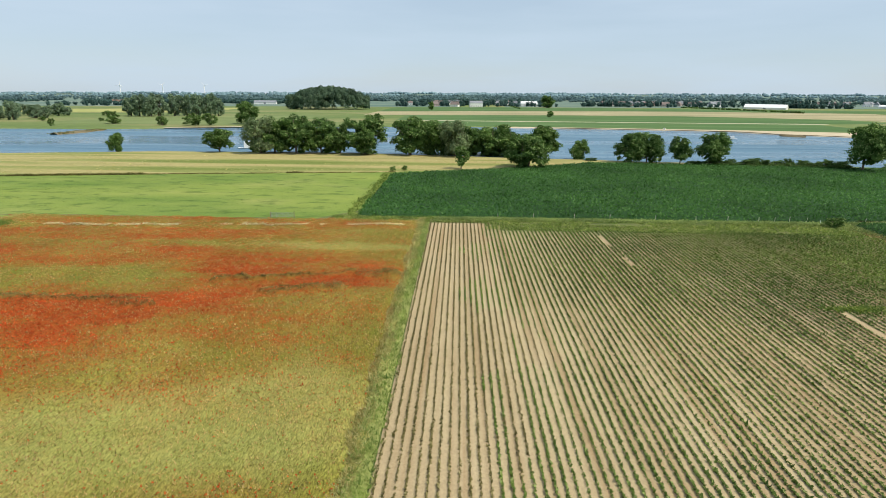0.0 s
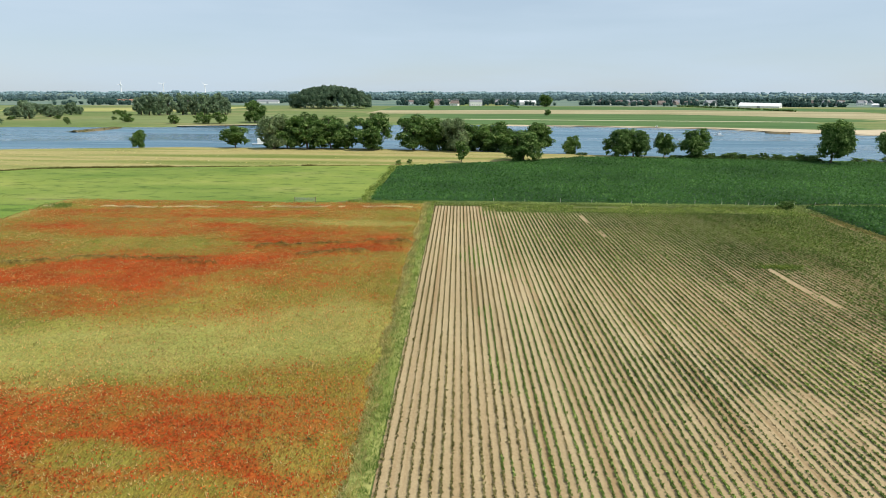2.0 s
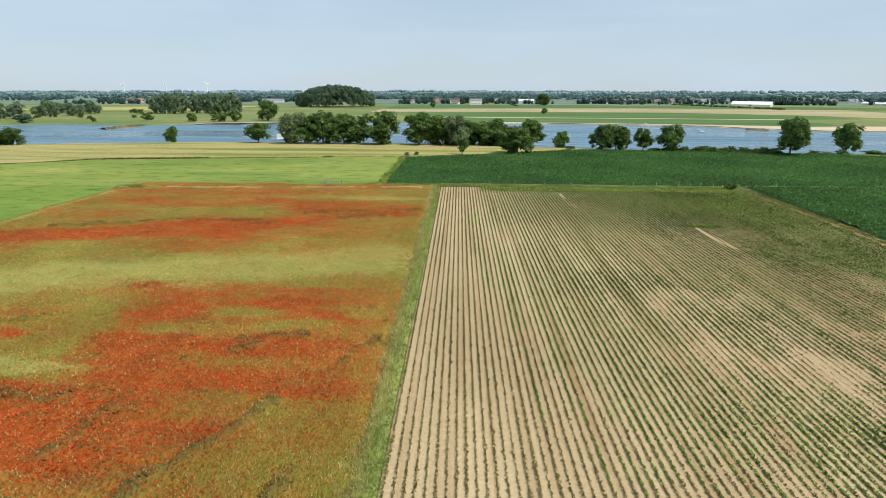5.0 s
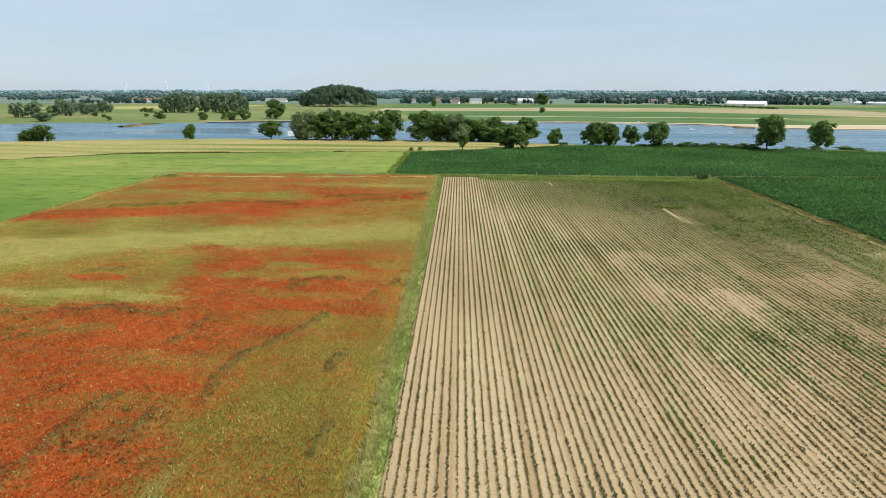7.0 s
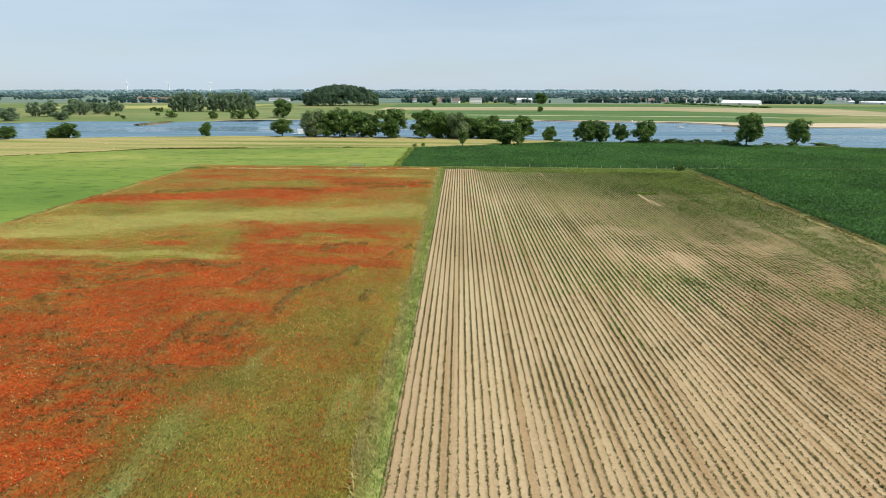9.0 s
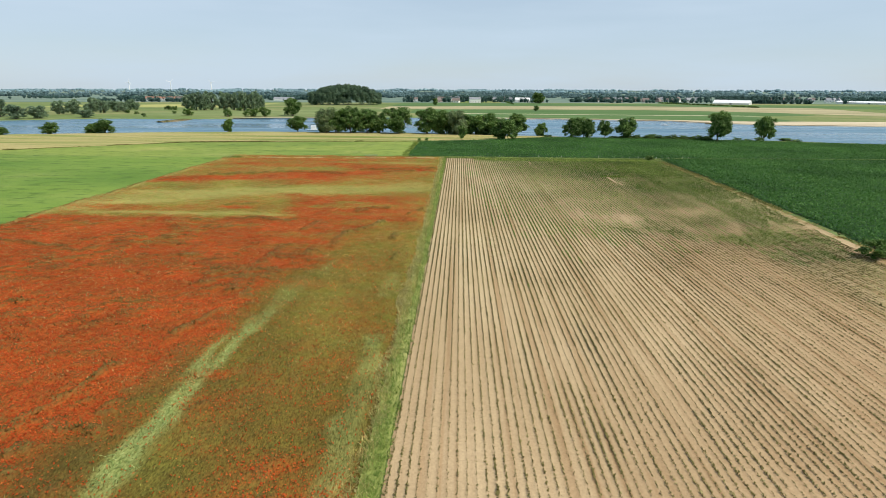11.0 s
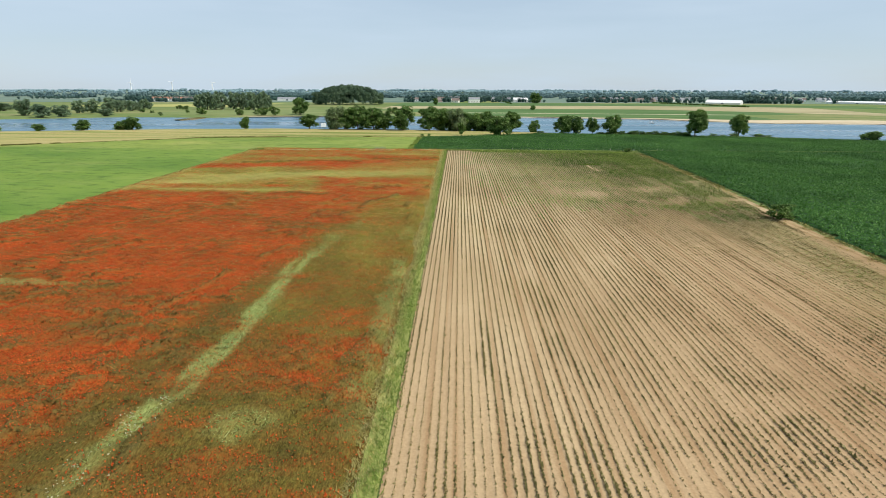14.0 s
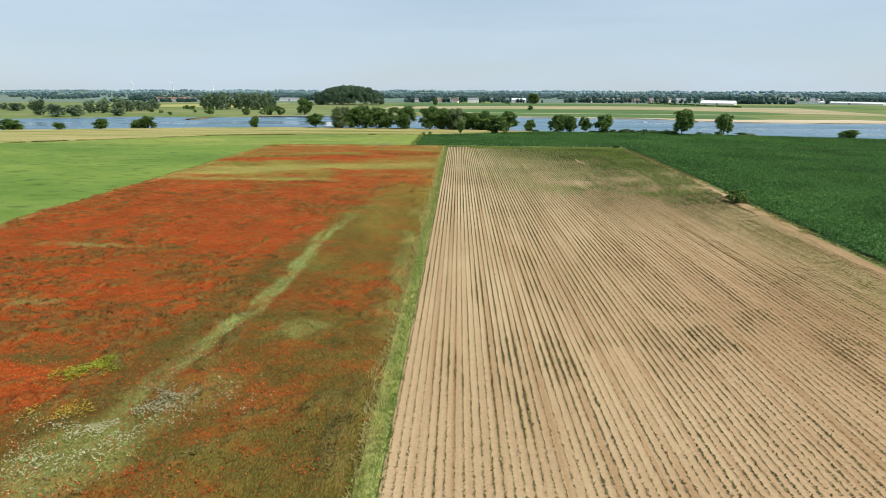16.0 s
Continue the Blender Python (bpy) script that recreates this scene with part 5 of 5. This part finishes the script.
# ---- woods and tree belts far off ----
def wood(name, spots, material, seed, label, leaves=150, leaf=0.13):
    """Many far crowns in one mesh. spots: x, y, height, width."""
    rng = np.random.default_rng(seed)
    V, H, F, turns, tiers = [], [], [], 8, 5
    spots = [(x, y, h, w, float(rise(x, y))) for x, y, h, w in spots]
    quad = np.array([(i * turns + j, i * turns + (j + 1) % turns, (i + 1) * turns + (j + 1) % turns, (i + 1) * turns + j) for i in range(tiers - 1) for j in range(turns)])
    for x, y, h, w, g in spots:
        up = np.repeat(np.array([0.0, 0.3, 0.62, 0.86, 1.0]), turns)
        out = np.repeat(np.array([0.72, 1.0, 0.9, 0.55, 0.12]), turns) * rng.uniform(0.78, 1.12, turns * tiers)
        a = np.tile(np.arange(turns) * 2 * np.pi / turns, tiers) + rng.uniform(-0.3, 0.3, turns * tiers)
        F.append(quad + len(H) * turns * tiers)
        # under leaves the hull shrinks to a hidden core, added to block light
        h_in, w_in = (h, w) if leaves == 0 else (h * 0.8, w * 0.6)
        H.append(np.stack([x + out * w_in / 2 * np.cos(a), y + out * w_in / 2 * np.sin(a), g + h_in * np.clip(up + np.where(up > 0, rng.normal(0, 0.05, turns * tiers), 0), 0, 1.05)], 1))
    if leaves == 0:
        return stuff(name, raw_mesh(name, np.concatenate(H), np.concatenate(F), material, True), label, "wood")
    for x, y, h, w, g in spots:
        d = rng.normal(0, 1, (leaves, 3))
        d /= np.linalg.norm(d, axis=1)[:, None]
        d[:, 2] = np.abs(d[:, 2]) * np.where(rng.uniform(0, 1, leaves) < 0.62, 1, -1.05)
        lump = 0.82 + 0.22 * rng.normal(0, 1, leaves)
        p = np.stack([x + d[:, 0] * w / 2 * lump, y + d[:, 1] * w / 2 * lump, g + h * np.maximum(0.03, 0.52 + 0.46 * d[:, 2] * lump)], 1)
        n = d + np.array([0, 0, 0.5]) + rng.normal(0, 0.3, (leaves, 3))
        n /= np.linalg.norm(n, axis=1)[:, None]
        e = np.cross(n, rng.normal(0, 1, (leaves, 3)))
        e /= np.linalg.norm(e, axis=1)[:, None]
        f = np.cross(n, e)
        s = leaf * (h + w) / 2 * rng.uniform(0.6, 1.3, (leaves, 1))
        V.append(np.stack([p - s * e, p - s * f * 0.8, p + s * e, p + s * f * 0.8], 1))
    V = np.concatenate(V).reshape(-1, 3)
    H = np.concatenate(H)
    return stuff(name, raw_mesh(name, np.concatenate([H, V]), np.concatenate([np.concatenate(F), len(H) + np.arange(len(V)).reshape(-1, 4)]), material), label, "wood")


def domed_wood(name, cx, cy, half, deep, top, material, seed, label):
    """A dense wood with a domed outline: crowns crowd its roof and its sides, over a row of stems."""
    rng = np.random.default_rng(seed)
    P, N = [], []
    for i in range(640):
        a = rng.uniform(0, 2 * np.pi)
        wall = i % 5 < 2
        u = rng.uniform(0.88, 1.0) if wall else rng.uniform(0, 0.93) ** 0.6
        e = rng.uniform(0.08, 0.62) if wall else (1 - u ** 2.6) ** 0.55
        c = np.array([cx + half * u * np.cos(a), cy + deep * u * np.sin(a), (top - 3.5) * e]) + rng.normal(0, 0.8, 3)
        lr = rng.uniform(2.6, 4.6)
        n = rng.normal(0, 1, (130, 3))
        n /= np.linalg.norm(n, axis=1)[:, None]
        n[:, 2] = np.where(n[:, 2] < -0.3, -n[:, 2], n[:, 2])
        P.append(c + n * lr * rng.uniform(0.9, 1.1, (130, 1)) * np.array([1, 1, 1.25]))
        N.append(n)
    p, d = np.concatenate(P), np.concatenate(N)
    p[:, 2] = np.maximum(p[:, 2], 0.3) + rise(p[:, 0], p[:, 1])
    d = d + np.array([0, 0, 0.2]) + rng.normal(0, 0.3, d.shape)
    d /= np.linalg.norm(d, axis=1)[:, None]
    e = np.cross(d, rng.normal(0, 1, d.shape))
    e /= np.linalg.norm(e, axis=1)[:, None]
    f = np.cross(d, e)
    s = 0.75 * rng.uniform(0.6, 1.3, (len(p), 1))
    V = np.stack([p - s * e, p - s * f * 0.8, p + s * e, p + s * f * 0.8], 1).reshape(-1, 3)
    return stuff(name, raw_mesh(name, V, np.arange(len(V)).reshape(-1, 4), material), label, "wood")


domed_wood("poplar_wood", -197, 860, 62, 34, 31, M_POPLAR, 302, "dense dark poplar wood with a domed outline")


def belt(name, distance, x0, x1, height, gap, seed, material, label, depth=40, cover=0.6):
    rng = np.random.default_rng(seed)
    xs = np.arange(x0, x1, gap)
    ok = vnoise(xs, xs * 0 + seed, 190, seed, 2) > 1 - cover
    xs = xs[ok]
    hs = height * (0.35 + 1.0 * vnoise(xs, xs * 0 + 3, 90, seed + 1, 3)) * rng.uniform(0.6, 1.15, len(xs))
    spots = [(x + rng.normal(0, gap * 0.4), distance + rng.normal(0, depth), h, h * rng.uniform(1.1, 2.1)) for x, h in zip(xs, hs)]
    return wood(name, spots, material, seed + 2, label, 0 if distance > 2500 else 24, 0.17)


for k, (dist, half, high, gap, mat, cover, depth) in enumerate(((1260, 950, 10, 2.6, M_FARHAZE, 0.5, 30), (1400, 1150, 10, 2.8, M_FARHAZE, 0.55, 40), (1580, 1300, 11, 3.0, M_MIDHAZE, 0.58, 50),
                                                              (1800, 1500, 13, 3.4, M_MIDHAZE, 0.58, 60), (2100, 1800, 13, 4.2, M_MIDHAZE, 0.6, 80), (2450, 2100, 13, 5, M_HORIZONHAZE, 0.55, 100), (2900, 2500, 13, 7, M_HORIZONHAZE, 0.55, 120),
                                                              (3500, 3200, 14, 8, M_HORIZONHAZE, 0.6, 160), (4650, 4450, 17, 9, M_HORIZONHAZE, 1.0, 40))):
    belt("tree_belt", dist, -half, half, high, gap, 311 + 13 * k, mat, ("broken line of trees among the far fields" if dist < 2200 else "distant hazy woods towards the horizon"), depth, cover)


# ---- houses, barns and turbines ----
def house(x, y, turn, length, depth, eaves, ridge_h, wall, roof, label, name="house"):
    root = tagged(new(name), label, "house" if name == "house" else "barn", "buildings of the village")
    part("wall", box(bmesh.new(), -length / 2, length / 2, -depth / 2, depth / 2, -0.2, eaves), wall, root)
    bm = bmesh.new()
    l, d = length / 2 + 0.3, depth / 2 + 0.4
    c = [bm.verts.new(p) for p in ((-l, -d, eaves - 0.1), (l, -d, eaves - 0.1), (l, d, eaves - 0.1), (-l, d, eaves - 0.1), (-l, 0, ridge_h), (l, 0, ridge_h))]
    for f in ((0, 1, 5, 4), (2, 3, 4, 5), (1, 2, 5), (3, 0, 4), (3, 2, 1, 0)):
        bm.faces.new([c[i] for i in f])
    roof_ob = part("roof", bm, roof, root)
    if name == "house":
        part("chimney", box(bmesh.new(), length * 0.2, length * 0.2 + 0.8, -0.4, 0.4, ridge_h - 1.2, ridge_h + 0.9), M_BRICK, roof_ob)
        n = max(2, int(length / 3))
        for i in range(n):
            cx = -length / 2 + length * (i + 0.5) / n
            w = part("window", box(bmesh.new(), cx - 0.65, cx + 0.65, -depth / 2 - 0.05, -depth / 2 + 0.1, 1.0, min(2.5, eaves - 0.3)), M_PLASTER, root)
            part("pane", box(bmesh.new(), cx - 0.5, cx + 0.5, -depth / 2 - 0.08, -depth / 2, 1.12, min(2.38, eaves - 0.42)), M_GLASS, w)
    else:
        part("door", box(bmesh.new(), -2, 2, -depth / 2 - 0.08, -depth / 2 + 0.1, 0, min(3.6, eaves - 0.4)), M_ROOF_GREY, root)
    root.matrix_basis = pose(x, y, float(rise(x, y)), 0, 0, turn)
    return root


house(29, 1005, 8, 22, 11, 7.5, 10.5, M_PLASTER, M_ROOF_GREY, "large white country house with grey roof")
house(-8, 1015, -20, 14, 10, 4, 9, M_PLASTER, M_ROOF_RED, "white house with a dark tiled roof")
house(-45, 1040, 30, 13, 9, 4, 8.5, M_BRICK, M_ROOF_RED, "brick house with a dark tiled roof")
house(129, 1078, 4, 30, 14, 5, 9, M_PLASTER, M_ROOF_WHITE, "white barn with a pale roof", "barn")
house(165, 1090, 4, 18, 12, 4, 8, M_BRICK, M_ROOF_RED, "brick barn with a dark roof", "barn")
house(508, 968, -38, 62, 22, 3.0, 8, M_PLASTER, M_ROOF_WHITE, "very long white barn with a pale roof", "barn")
house(490, 1120, 15, 22, 12, 4.5, 9.5, M_PLASTER, M_ROOF_GREY, "white farmhouse with a grey roof")
house(350, 1150, 10, 34, 13, 4.5, 9, M_BRICK, M_ROOF_GREY, "brick barn with a grey roof", "barn")
house(318, 1140, -12, 14, 10, 4, 8.5, M_PLASTER, M_ROOF_RED, "white house with a dark tiled roof")
house(392, 1170, 25, 16, 10, 4, 9, M_BRICK, M_ROOF_RED, "brick farmhouse with a dark tiled roof")
house(-398, 1171, 6, 44, 14, 4, 7.5, M_PLASTER, M_ROOF_GREY, "low pale barn with a grey roof", "barn")
for k, (px, py, turn) in enumerate(((-700, 1152, 5), (-687, 1148, -8), (-673, 1150, 12), (-660, 1154, 0), (-647, 1149, -5), (-634, 1152, 8), (-621, 1150, 85))):
    house(px, py, turn, 9.5 + k % 3, 8, 4.5, 8.5, M_PLASTER, M_ROOF_ORANGE, "white terraced house with an orange tiled roof")
house(800, 1020, -60, 120, 20, 3.0, 5.5, M_PLASTER, M_ROOF_WHITE, "row of long white greenhouses", "barn")
rng_h = random.Random(12)
for i in range(40):
    wall, roof, lab = rng_h.choice(((M_PLASTER, M_ROOF_GREY, "white village house with a grey roof"), (M_BRICK, M_ROOF_RED, "brick village house with a dark tiled roof"), (M_PLASTER, M_ROOF_RED, "white village house with a dark tiled roof"), (M_BRICK, M_ROOF_GREY, "brick village house with a grey roof")))
    house(rng_h.choice((rng_h.uniform(-130, 120), rng_h.uniform(-130, 120), rng_h.uniform(210, 560), rng_h.uniform(640, 900), rng_h.uniform(-640, -560))), rng_h.uniform(1080, 1230), rng_h.uniform(-50, 50), rng_h.uniform(10, 16), rng_h.uniform(8, 10), rng_h.uniform(3.2, 5), rng_h.uniform(7.5, 10), wall, roof, lab)


def wind_turbine(x, y, hub, blade, turn, first):
    root = tagged(new("wind_turbine"), "white three-bladed wind turbine on the horizon", "wind turbine", "turbines on the horizon")
    part("tower", tube(bmesh.new(), (0, 0, 0), (0, 0, hub), 4.0, 2.6, 10), M_STEEL, root)
    part("nacelle", box(bmesh.new(), -2.6, 2.6, -5, 6, hub - 2, hub + 3), M_STEEL, root)
    for k in range(3):
        a = radians(first + 120 * k)
        c = Vector((math.sin(a), 0, math.cos(a)))
        part("blade", tube(bmesh.new(), Vector((0, -6, hub)) + c * 1.0, Vector((0, -6, hub)) + c * blade, 2.3, 0.8, 6), M_STEEL, root)
    root.matrix_basis = pose(x, y, float(rise(x, y)), 0, 0, turn)


wind_turbine(-2620, 4400, 67, 31, 20, 15)
wind_turbine(-2287, 4400, 66, 31, 15, 50)
wind_turbine(-1962, 4400, 63, 29, 25, 80)


# ---- on the river ----
def boat(x, y, turn, length, label, roof=1.7):
    root = tagged(new("motor_boat"), label, "boat")
    bm = bmesh.new()
    rings = []
    for t, w, z in ((0, 0.42, 0.55), (0.35, 0.5, 0.55), (0.7, 0.38, 0.65), (1.0, 0.03, 0.85)):
        xx = (t - 0.5) * length
        rings.append([bm.verts.new((xx, s * w * length * 0.32 * k, zz)) for s, k, zz in ((-1, 1, z), (-1, 0.6, -0.25), (1, 0.6, -0.25), (1, 1, z))])
    for a, b in zip(rings, rings[1:]):
        for i in range(4):
            j = (i + 1) % 4
            bm.faces.new((a[i], b[i], b[j], a[j]))
    bm.faces.new(rings[0])
    part("hull", bm, M_PAINT, root)
    cabin = part("cabin", box(bmesh.new(), -length * 0.22, length * 0.15, -length * 0.12, length * 0.12, 0.5, roof), M_PAINT, root)
    part("windscreen", box(bmesh.new(), length * 0.15, length * 0.17, -length * 0.10, length * 0.10, roof * 0.58, roof - 0.12), M_GLASS, cabin)
    root.matrix_basis = pose(x, y, WATER_LEVEL, 0, 0, turn)


boat(172, 362, 172, 6.5, "small white motor boat on the river")
boat(-101.5, 270, 20, 10.0, "white motor yacht lying close to the bank", 3.3)
# white thing on the far beach, unidentified; a boat stands in for it
boat(158, 442, 60, 5.0, "small white thing on the far beach, built as a boat")


def low_mound(name, x0, y0, x1, y1, width, height, base, material, label, category, seed):
    """A long low rise with ragged sides between two points."""
    n, k = 40, 9
    t = np.linspace(0, 1, n)
    s = np.linspace(-1, 1, k)
    dx, dy = x1 - x0, y1 - y0
    length = math.hypot(dx, dy)
    w = width / 2 * np.sin(np.pi * np.clip(t * 0.9 + 0.06, 0, 1)) ** 0.6 * (0.7 + 0.6 * vnoise(t * length, t * 0, 9, seed))
    X = x0 + dx * t[:, None] - dy / length * s[None] * w[:, None]
    Y = y0 + dy * t[:, None] + dx / length * s[None] * w[:, None]
    Z = base + height * (1 - s[None] ** 2) * (0.6 + 0.8 * vnoise(X, Y, 4, seed + 1)) + 0 * X
    return structure(name, raw_mesh(name, np.stack([X.ravel(), Y.ravel(), Z.ravel()], 1), grid_faces(k, n), material, True), label, category)


low_mound("river_spit", -245, 336, -241, 378, 13, 1.0, -0.7, M_GROYNE, "low brownish spit reaching into the river", "river bank", 401)
rng = np.random.default_rng(402)
t = rng.uniform(0, 1, 900)
x, y = -245 + 4 * t + rng.normal(0, 2.2, 900), 337 + 40 * t
stuff("spit_reeds", tufts("spit_reeds", x, y, -0.2 + 0 * x, 0.5, rng.uniform(0.4, 1.1, 900), M_REED, 3, 403, 0.6), "brown-green reeds on the river spit", "reeds")
low_mound("stone_groyne", 219, 394, 231, 384, 5, 1.6, -0.8, M_GROYNE, "low overgrown brown stone groyne at the beach", "groyne", 404)
rng = np.random.default_rng(405)
t = np.linspace(0, 1, 70)
wood("hedge", [(390 + 82 * a + rng.normal(0, 1), 1020 - 220 * a, rng.uniform(2.2, 3.6), rng.uniform(4, 6)) for a in t], M_LEAF_DARK, 406, "dark clipped hedge along the dyke", 40)
wood("hedge", [(92 + 4 * a, 1090 - 180 * a, rng.uniform(1.6, 2.6), rng.uniform(3, 5)) for a in t[::2]], M_LEAF_DARK, 407, "dark clipped hedge along the dyke", 40)
wood("tree_row", [(540 + 145 * a + rng.normal(0, 2), 1034 - 14 * a + rng.normal(0, 5), rng.uniform(6.5, 11), rng.uniform(8, 13)) for a in t[::2]], M_FARHAZE, 411, "dark row of trees behind the very long white barn", 70)
wood("tree_row", [(770 + 150 * a + rng.normal(0, 3), 1048 + rng.normal(0, 8), rng.uniform(6, 14), rng.uniform(8, 14)) for a in t[::3]], M_FARHAZE, 412, "dark row of trees behind the greenhouses", 70)
wood("tree_row", [(228 + 85 * a + rng.normal(0, 3), 1084 + rng.normal(0, 6), rng.uniform(7, 13), rng.uniform(8, 13)) for a in t[::4]], M_FARHAZE, 413, "dark clump of trees beside the village", 70)
wood("poplar_row", [(600 + 120 * a, 1150 - 10 * a + rng.normal(0, 4), rng.uniform(13, 17), rng.uniform(6, 8)) for a in t[::3]], M_FARHAZE, 408, "row of trees behind the long barn", 60)
wood("garden_trees", [(rng.choice([rng.uniform(-120, 160), rng.uniform(280, 620)]), rng.uniform(1110, 1240), rng.uniform(7, 15), rng.uniform(8, 16)) for a in range(150)], M_FARHAZE, 409, "dark garden trees round the village houses", 60)
band("river_sand", -210, -120, lambda x: far_bank(x) - 1.5, lambda x: far_bank(x) + 4, 0.04, M_SAND, "narrow sandy shore", "beach", 60, 4, 3)
for x, y, h, w in ((-420, 470, 4, 7), (-380, 455, 3, 6), (-350, 470, 3.5, 6), (-330, 452, 3, 5), (-300, 470, 3, 5), (-440, 440, 3, 8), (-265, 560, 4, 8), (-225, 470, 2.5, 5), (-345, 560, 5, 9), (-360, 575, 5, 9)):
    tree("shrub", x, y, h, w, "low green shrub in the flood plain pasture", "shrub", "shrub", "shrubs on the flood plain")
wood("garden_trees", [(rng.choice([rng.uniform(-130, 190), rng.uniform(290, 640), rng.uniform(-760, -560)]), rng.uniform(1030, 1090), rng.uniform(5, 11), rng.uniform(6, 13)) for a in range(130)], M_FARHAZE, 410, "dark garden trees in front of the village houses", 60)
